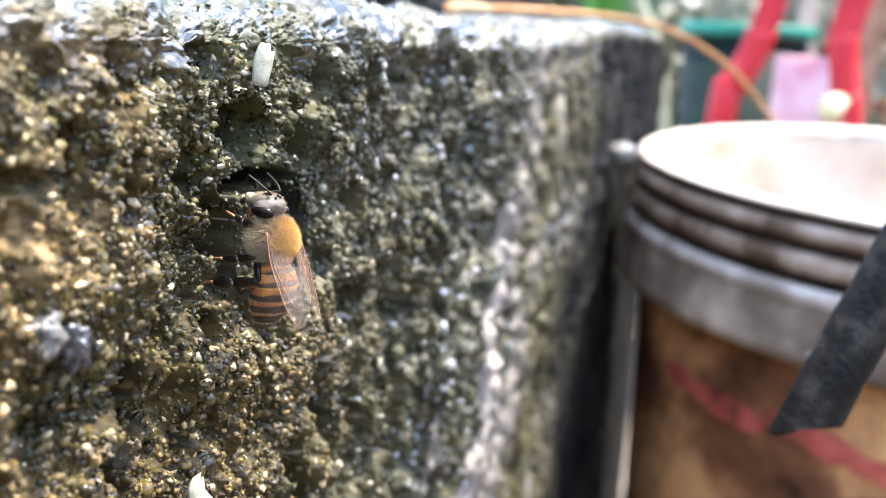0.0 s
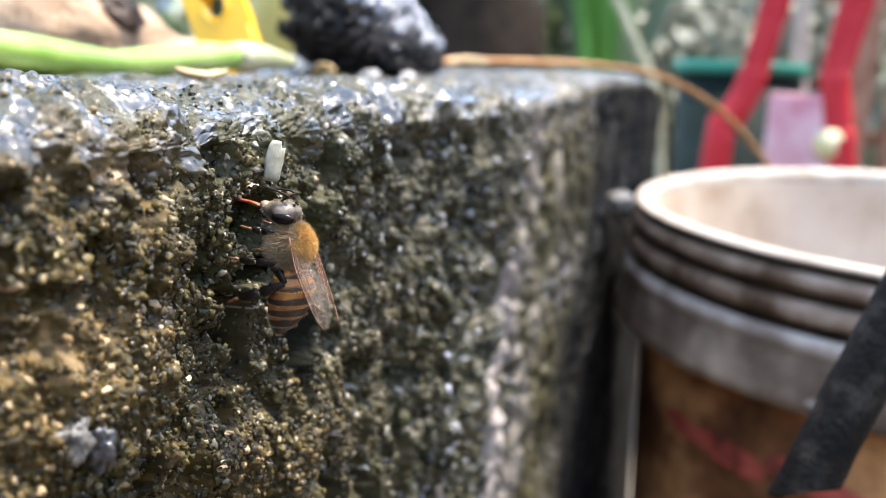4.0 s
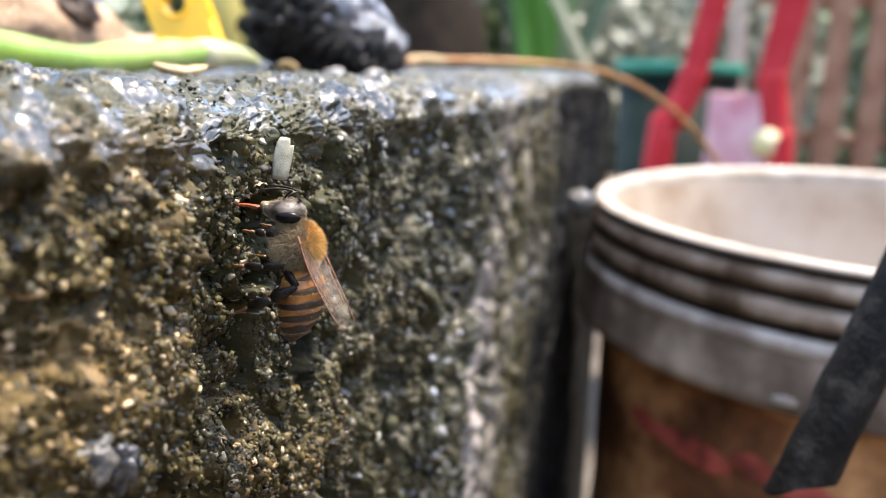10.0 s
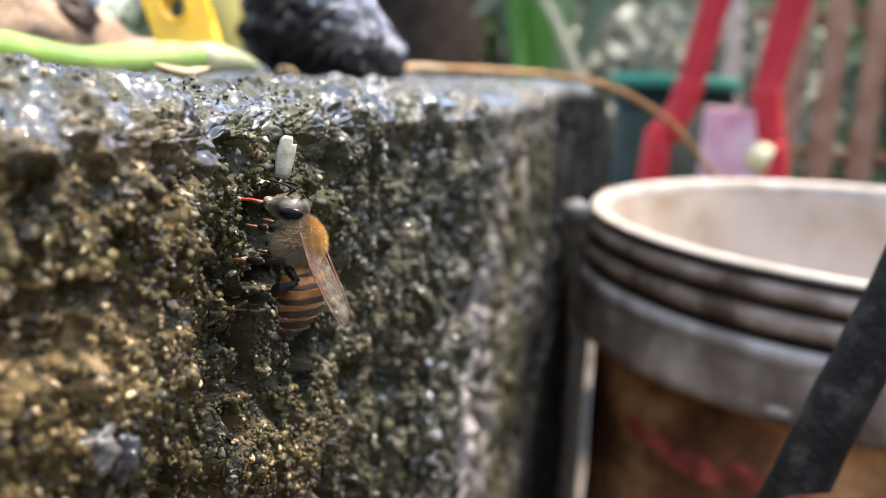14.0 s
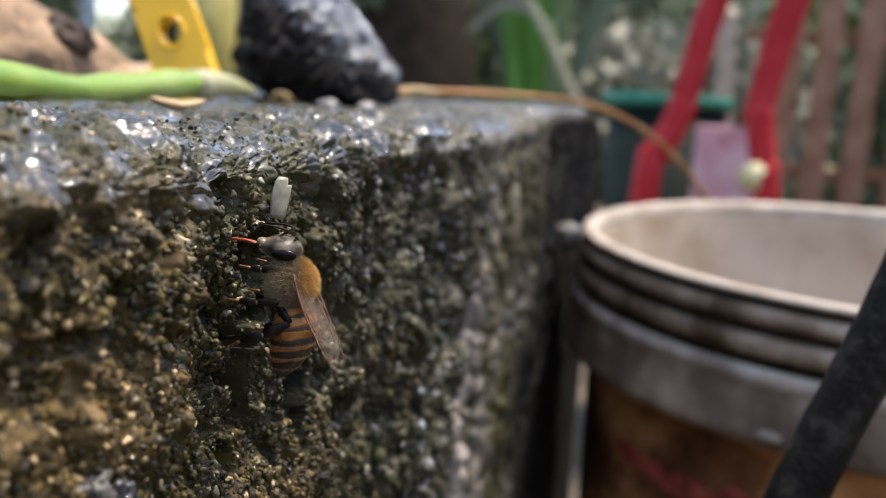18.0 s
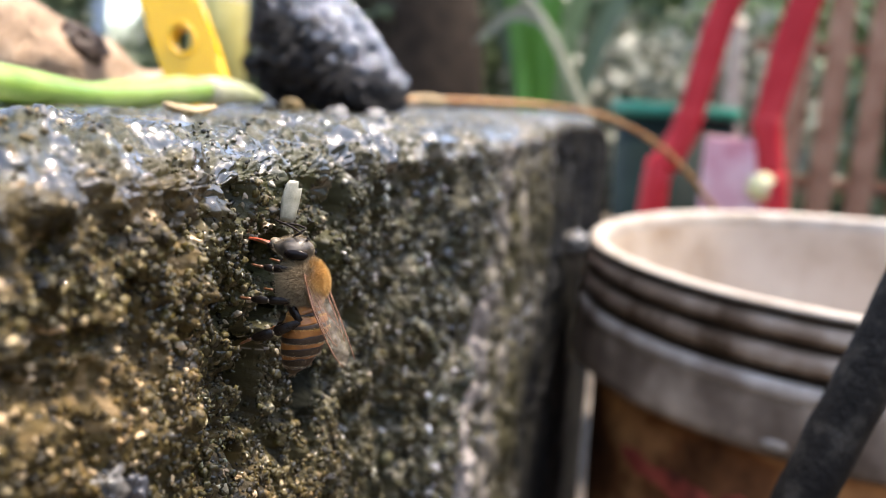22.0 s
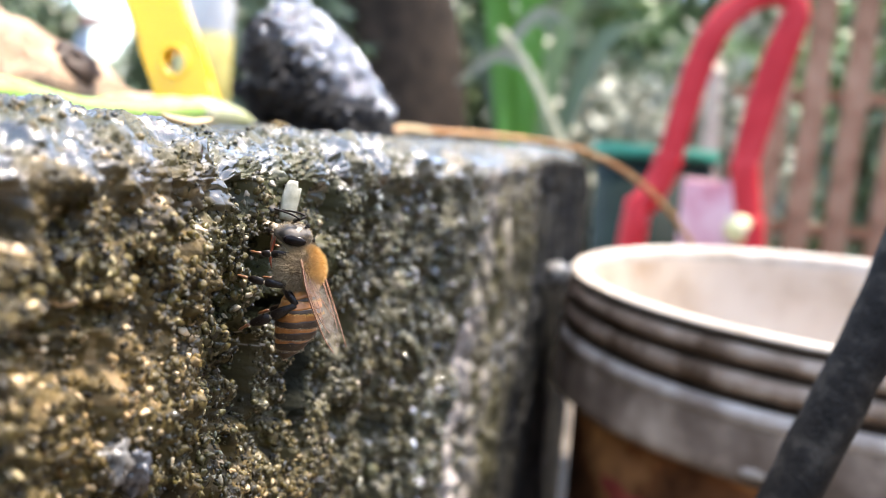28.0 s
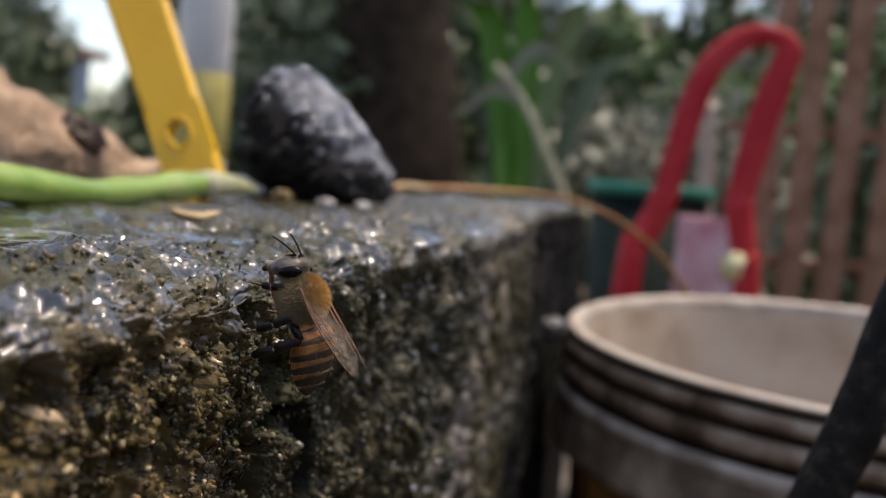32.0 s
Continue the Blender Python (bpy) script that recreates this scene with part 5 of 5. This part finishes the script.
def leg(bee, name, hip, knee, ankle, toe, foot, thick, broad=1.0):
    """One leg as a part that turns at its hip; its pieces are femur, tibia and tarsus."""
    h = Vector(hip)
    a, k, n, t, f = (Vector(p) - h for p in (hip, knee, ankle, toe, foot))
    b = bmesh.new()
    line = [a * MM, (a * 0.6 + k * 0.4) * MM, k * MM]
    tube(b, line, [thick * 0.5 * MM, thick * 0.66 * MM, thick * 0.45 * MM], 12, 0.7, (0, 1, 0))
    root = part(name, b, M_LEG, bee)
    root.location = mm(*hip)
    limb(root, "tibia", [k, k.lerp(n, 0.12), k.lerp(n, 0.5), k.lerp(n, 0.88), n], [thick * 0.34, thick * 0.46, thick * 0.58 * broad, thick * 0.64 * broad, thick * 0.30], M_LEG, 0.5)
    limb(root, "basitarsus", [n, n.lerp(t, 0.12), n.lerp(t, 0.5), n.lerp(t, 0.88), t], [thick * 0.26, thick * 0.56 * broad, thick * 0.62 * broad, thick * 0.46 * broad, thick * 0.22], M_LEG, 0.45)
    limb(root, "tarsus", [t, t.lerp(f, 0.25), t.lerp(f, 0.5), t.lerp(f, 0.75), f], [thick * 0.2, thick * 0.26, thick * 0.17, thick * 0.22, thick * 0.1], M_TARSUS)
    limb(root, "joint", [n.lerp(k, 0.06), n, n.lerp(t, 0.07)], [thick * 0.16, thick * 0.34, thick * 0.16], M_CLYPEUS)
    pts = [tuple(np.array(k.lerp(n, s)) + np.array([0, 0, 0])) for s in np.linspace(0.1, 1, 40)]
    hair("leg_hair", pts, np.random.default_rng(int(abs(hip[0]) * 10 + 3)).normal(size=(40, 3)), 0.42, M_FUR_P, root, 7, width=0.010)
    return root


def wing(bee, name, root_at, tip, width, lead, seed):
    """A thin veined wing; lead is the way its front edge bulges."""
    r, t = Vector(root_at), Vector(tip) - Vector(root_at)
    along, out = t.normalized(), Vector(lead)
    out = (out - along * out.dot(along)).normalized()
    up = along.cross(out)
    long = t.length

    def at(u, v):
        front = 0.10 + 0.42 * math.sin(math.pi * min(u, 1.0) ** 0.8) ** 0.6 * 0.55
        back = -0.06 - 0.75 * math.sin(math.pi * min(0.03 + 0.95 * u, 1) ** 1.6) ** 0.75
        w2 = (front * v if v > 0 else -back * v) * width
        fold = 0.05 * math.sin(9 * v + 3 * u) * (1 - u) + 0.10 * math.sin(3 * u) * abs(v)
        return along * (long * u) + out * w2 + up * fold
    b = bmesh.new()
    rows = [[at(i / 22, -1 + 2 * j / 12) * MM for j in range(13)] for i in range(23)]
    loft(b, rows, closed=False)
    ob = part(name, b, M_WING, bee)
    ob.location = mm(*root_at)
    veins = [[(0, 1), (0.3, 1), (0.6, 1), (0.85, 1), (1, 0.4)], [(0.02, 0.6), (0.3, 0.62), (0.55, 0.72), (0.62, 0.98)], [(0.02, 0.1), (0.3, 0.0), (0.55, 0.0), (0.78, 0.35)],
             [(0.03, -0.1), (0.25, -0.35), (0.5, -0.45), (0.7, -0.8)], [(0.3, 0.62), (0.38, 0.25), (0.36, 0.0)], [(0.55, 0.7), (0.6, 0.3), (0.55, 0.0)], [(0.42, 0.0), (0.5, -0.45)]]
    for k, line in enumerate(veins):
        vb = bmesh.new()
        pts = smooth_path([at(u, v) * MM + up * 0.01 * MM for u, v in line], 10)
        tube(vb, pts, [(0.075 if k == 0 else 0.036) * (1 - 0.05 * j) * MM for j in range(11)], 5)
        part("vein", vb, M_VEIN, ob)
    return ob


def honeybee():
    bee = empty("honeybee")
    # thorax
    b = bmesh.new()
    ball(b, mm(0, 0, -0.15), (1.86 * MM, 1.75 * MM, 1.90 * MM), 28, 18)
    thorax = part("thorax", b, M_THORAX, bee)
    p, d = on_ball(26000, (0, 0, -0.15), (1.86, 1.75, 1.90), 1, lambda q: q[:, 2] + 0.12 * np.sin(9 * q[:, 0]) > 0.50)
    hair("golden_fur", p, d, 0.42, M_FUR_G, thorax, 2, (-0.2, 0, 0), 0.009)
    p, d = on_ball(22000, (0, 0, -0.15), (1.86, 1.75, 1.90), 3, lambda q: (q[:, 2] < 0.62) & (q[:, 2] > -0.85))
    hair("pale_fur", p, d, 0.52, M_FUR_P, thorax, 4, (-0.1, 0, -0.35), 0.009)
    b = bmesh.new()
    ball(b, mm(-1.45, 0, 1.05), (0.5 * MM, 0.95 * MM, 0.45 * MM), 16, 10)
    part("scutellum", b, M_AMBER, bee)
    # head: broad, drawn out towards the mouth
    b = bmesh.new()
    ball(b, (0, 0, 0), (1, 1, 1), 28, 20)
    for v in b.verts:
        c = v.co.copy()
        taper = 1 - 0.62 * max(0.0, -c.z) ** 1.1
        v.co = 0.92 * mm(1.16 * c.x * (1 - 0.66 * max(0, -c.z) ** 1.1) + 0.48 * max(0, -c.z), 1.56 * c.y * taper, 1.80 * c.z * (1.26 if c.z < 0 else 0.90) - 0.05)
    head = part("head", b, M_FACE, bee)
    head.location = mm(2.50, 0, -0.72)
    p, d = on_ball(4500, (0, 0, -0.08), (1.14, 1.48, 1.58), 5, lambda q: (np.abs(q[:, 1]) < 0.70) | (q[:, 0] < -0.55))
    p[:, 1] *= 1 - 0.5 * np.maximum(0, -p[:, 2] / 1.6)
    p[:, 0] = p[:, 0] * (1 - 0.57 * np.maximum(0, -p[:, 2] / 1.6)) + 0.38 * np.maximum(0, -p[:, 2] / 1.6)
    p[:, 2] *= np.where(p[:, 2] < 0, 1.26, 0.93)
    hair("face_hair", p, d, 0.18, M_FUR_P, head, 6, (0.0, 0, -0.4), 0.008)
    for s in (1, -1):
        b = bmesh.new()
        ball(b, (0, 0, 0), (0.46 * MM, 0.38 * MM, 0.94 * MM), 20, 14)
        eye = part("compound_eye", b, M_EYE, head, "glossy black eye")
        eye.matrix_basis = Matrix.Translation(mm(-0.22, s * 1.13, 0.46)) @ Matrix.Rotation(radians(14 * s), 4, "X") @ Matrix.Rotation(radians(-8), 4, "Y")
    for k, (x, y) in enumerate(((0.95, 0.0), (0.80, 0.28), (0.80, -0.28))):
        b = bmesh.new()
        ball(b, mm(x, y, 1.05), (0.11 * MM,) * 3, 10, 6)
        part("ocellus", b, M_EYE, head)
    b = bmesh.new()
    ball(b, mm(0.60, 0, -1.62), (0.34 * MM, 0.52 * MM, 0.50 * MM), 18, 12, Matrix.Rotation(radians(-20), 3, "Y"))
    part("clypeus", b, M_CLYPEUS, head, "pale shiny lip plate")
    for s in (1, -1):
        limb(head, "mandible", [(0.32, s * 0.46, -1.60), (0.36, s * 0.40, -2.05), (0.38, s * 0.10, -2.38)], [0.24, 0.22, 0.08], M_SHELL, 0.6)
    tongue = limb(bee, "proboscis", [(0.0, 0, 0.25), (0.27, 0, -0.7), (0.5, 0, -1.5), (0.61, 0, -2.3), (0.5, 0, -3.0)], [0.24, 0.2, 0.15, 0.11, 0.04], M_TONGUE)
    tongue.location = mm(2.75, 0, -2.35)
    tongue["label"] = "red extended tongue"
    for s in (1, -1):
        limb(tongue, "sheath", [(0.05, s * 0.16, -0.1), (0.35, s * 0.2, -0.9), (0.57, s * 0.14, -1.6)], [0.1, 0.1, 0.03], M_TARSUS, 0.5)
    # antennae, each turning at its socket
    feelers = []
    for s in (1, -1):
        b = bmesh.new()
        tube(b, [mm(0, 0, 0), mm(0.32, s * 0.15, 0.40), mm(0.55, s * 0.30, 0.85)], [0.085 * MM, 0.1 * MM, 0.085 * MM], 8)
        f = part("antenna", b, M_SHELL, bee)
        f.location = mm(3.52, s * 0.32, -0.85)
        pts = smooth_path([mm(0.55, s * 0.30, 0.85), mm(0.78, s * 0.45, 0.25), mm(0.92, s * 0.55, -0.55), mm(1.0, s * 0.60, -1.45)], 20)
        vb = bmesh.new()
        tube(vb, pts, [(0.075 + (0.012 if k % 2 else 0.0)) * MM for k in range(20)] + [0.05 * MM], 8)
        part("flagellum", vb, M_SHELL, f)
        feelers.append(f)
    # abdomen: overlapping rings, amber before and dark behind, with pale hair at their hems
    cx = [-1.55, -1.80, -2.50, -3.32, -4.30, -5.22, -6.10, -6.92, -7.50]
    cz = [0.00, 0.05, 0.10, 0.06, -0.08, -0.32, -0.62, -0.92, -1.20]
    rr = [0.40, 1.05, 1.58, 1.84, 1.86, 1.70, 1.38, 0.88, 0.14]

    def spine(u):
        k = u * (len(cx) - 1)
        i = min(int(k), len(cx) - 2)
        f = k - i
        f = f * f * (3 - 2 * f) * 0.35 + f * 0.65
        return [a[i] + (a[i + 1] - a[i]) * f for a in (cx, cz, rr)]
    cuts = [0.0, 0.24, 0.40, 0.55, 0.69, 0.83, 1.0]
    for k in range(6):
        u0, u1 = max(0, cuts[k] - 0.02), cuts[k + 1]
        def seam(q, k=k, u0=u0, u1=u1):
            """Where the amber ends: further back on the flanks than on the back, and a little uneven."""
            wave = 0.10 * noise.noise(Vector((math.cos(q) * 2.2, math.sin(q) * 2.2, k * 3.1)))
            return u0 + ((0.92, 0.74, 0.56, 0.46, 0.38, 0.25)[k] - 0.13 * math.sin(q) + wave) * (u1 - u0)
        for name, mat in (("tergite_front", M_AMBER if k < 5 else M_BANDD), ("tergite_rear", M_BANDD)):
            b = bmesh.new()
            rings = []
            for j in range(7):
                ring = []
                for n in range(30):
                    q = 2 * math.pi * n / 30
                    a, c = (u0, seam(q)) if name == "tergite_front" else (seam(q), u1)
                    u = a + (c - a) * j / 6
                    x, z, r = spine(u)
                    grow = 1.0 + 0.045 * (u - u0) / (u1 - u0)
                    ring.append(mm(x, 0.98 * r * grow * math.cos(q), z + 0.95 * r * grow * math.sin(q)))
                rings.append(ring)
            loft(b, rings)
            part(name, b, mat, bee)
        pts, nrm = [], []
        rng = np.random.default_rng(50 + k)
        for _ in range((2600, 1500, 1100, 1100, 900, 200)[k]):
            u = u0 + (u1 - u0) * (0.90 + 0.09 * rng.random()) if rng.random() < 0.93 else u0 + (u1 - u0) * rng.random()
            q = rng.uniform(0, 6.283)
            x, z, r = spine(u)
            pts.append((x, r * math.cos(q), z + r * math.sin(q)))
            nrm.append((-0.9, math.cos(q), math.sin(q)))
        hair("hem_hair", pts, nrm, 0.20, M_FUR_G if k < 2 else M_FUR_P, bee, 60 + k, (-1.2, 0, 0), 0.0045)
    # legs, each reaching from the breast to the wall
    legs = []
    for s in (1, -1):
        legs.append(leg(bee, "foreleg", (0.9, s * 0.8, -1.25), (1.12, s * 1.25, -0.5), (1.2, s * 1.5, -2.0), (1.3, s * 1.6, -2.75), (1.5, s * 1.7, -3.7), 0.50))
        legs.append(leg(bee, "midleg", (-0.7, s * 0.9, -1.25), (-1.3, s * 1.5, -0.7), (-1.27, s * 1.9, -2.25), (-1.15, s * 2.1, -3.6), (-1.05, s * 2.2, -4.5), 0.54))
        legs.append(leg(bee, "hindleg", (-1.6, s * 0.9, -1.0), (-2.85, s * 1.7, 0.25), (-3.7, s * 2.2, -1.75), (-4.2, s * 2.4, -3.5), (-4.7, s * 2.4, -4.5), 0.58, 1.22))
    for s in (1, -1):
        wing(bee, "forewing", (0.95, s * 1.50, 0.72), (-6.3, s * 1.25, 3.6), 2.1, (0, s * 0.9, -0.38), 1)
        wing(bee, "hindwing", (0.0, s * 1.30, 0.85), (-4.8, s * 0.8, 2.95), 1.5, (0, s * 0.9, -0.38), 2)
    return tagged(bee, "golden-brown furry honeybee with banded abdomen clinging to the wet wall", "bee"), feelers, legs, tongue


BEE, FEELERS, LEGS, TONGUE = honeybee()


def bee_pose(x, y, z, pitch, roll):
    """The bee on the upright wall: pitch leans its head to the wall, roll turns its back to the open side."""
    s, c = math.sin(radians(pitch)), math.cos(radians(pitch))
    ahead, up, left = Vector((0, s, c)), Vector((0, -c, s)), Vector((-1, 0, 0))
    sr, cr = math.sin(radians(roll)), math.cos(radians(roll))
    back, side = up * cr + left * sr, left * cr - up * sr
    m = Matrix((ahead, side, back)).transposed().to_4x4()
    m.translation = Vector((x, y, z)) * 0.001
    return m


def motions():
    """All that moves: the bee, its antennae and its legs."""
    rows = [(0, -5.5, -5.0, 398.7, 1, 12), (0.5, -6.2, -5.0, 399.0, 2, 8), (1.0, -6.9, -5.0, 397.6, 7, -4), (1.5, -5.7, -5.0, 398.8, 3, 4), (2.0, -4.8, -5.0, 400.4, 2, -2),
            (2.4, -5.1, -5.1, 402.7, 7, -8), (2.7, -5.1, -5.1, 403.9, 5, -8), (3.0, -4.5, -5.0, 405.6, 0, 2), (3.5, -4.5, -5.0, 406.3, 0, 2), (5.5, -5.8, -5.0, 407.3, 6, -2),
            (6.0, -5.2, -5.0, 407.0, 6, -2), (7.0, -5.2, -5.0, 407.0, 6, -2), (9.0, -6.0, -5.0, 406.8, 6, -2), (13.0, -5.9, -5.0, 406.9, 5, -2), (19.0, -6.4, -5.0, 407.0, 4, -2),
            (23.0, -5.6, -5.0, 407.1, 4, 0), (24.5, -4.6, -5.0, 407.0, 0, 5), (25.0, -4.2, -5.0, 406.5, -2, 11), (25.5, -4.4, -5.0, 407.7, -1, 8), (27.5, -6.3, -5.0, 406.4, 5, 2),
            (28.0, -6.5, -5.0, 408.0, 2, 2), (28.3, -7.2, -5.0, 408.9, 2, 3), (28.6, -8.7, -5.8, 411.0, 9, 5), (28.9, -10.3, -6.0, 413.8, 11, 7), (29.2, -12.2, -5.9, 416.6, 15, 14),
            (29.5, -13.5, -5.1, 417.7, 19, 14), (29.8, -13.5, -3.8, 419.5, 20, 14), (30.2, -13.5, -3.8, 420.0, 23, 14), (30.6, -13.5, -4.7, 419.8, 19, 12), (31.2, -13.5, -6.2, 419.1, 13, 9),
            (31.6, -13.5, -6.2, 419.1, 12, 6), (32.0, -13.5, -6.4, 417.5, 15, 4)]
    walk(BEE, [(t, bee_pose(*r)) for t, *r in rows])
    rnd = random.Random(5)
    for n, f in enumerate(FEELERS):
        at, keys = f.location.copy(), []
        for k in range(33):
            keys.append((float(k), Matrix.Translation(at) @ pose(0, 0, 0, rnd.uniform(-10, 10), rnd.uniform(-14, 10) - (48 if k == 32 else 10 if k >= 29 else 30 if k < 2 else 0), rnd.uniform(-8, 8))))
        walk(f, keys)
    at = TONGUE.location.copy()
    walk(TONGUE, [(t, Matrix.Translation(at) @ pose(0, 0, 0, 0, a, 0)) for t, a in ((0, 100), (2.3, 98), (3.0, 0), (10, 3), (25.2, 0), (25.6, 10), (27.5, 30), (27.9, 95), (32, 100))])
    steps = [0, 0.3, 0.6, 0.9, 1.2, 1.5, 1.8, 2.1, 2.4, 2.7, 3.0, 3.3, 3.5, 5.5, 10, 15, 20, 24, 24.4, 24.8, 25.2, 25.5, 26.5, 27.5, 27.8, 28.1, 28.4, 28.7, 29.0, 29.3, 29.6, 29.9, 30.2, 30.5, 30.8, 31.1, 31.4, 31.7, 32]
    for n, l in enumerate(LEGS):
        at, keys = l.location.copy(), []
        for k, t in enumerate(steps):
            busy = 0 if 3.5 <= t <= 24 or 25.5 <= t <= 27.5 else 1
            swing = 11 * busy * (1 if (k + n) % 2 else -1)
            keys.append((t, Matrix.Translation(at) @ pose(0, 0, 0, 0, swing, swing * 0.5)))
        walk(l, keys)


motions()
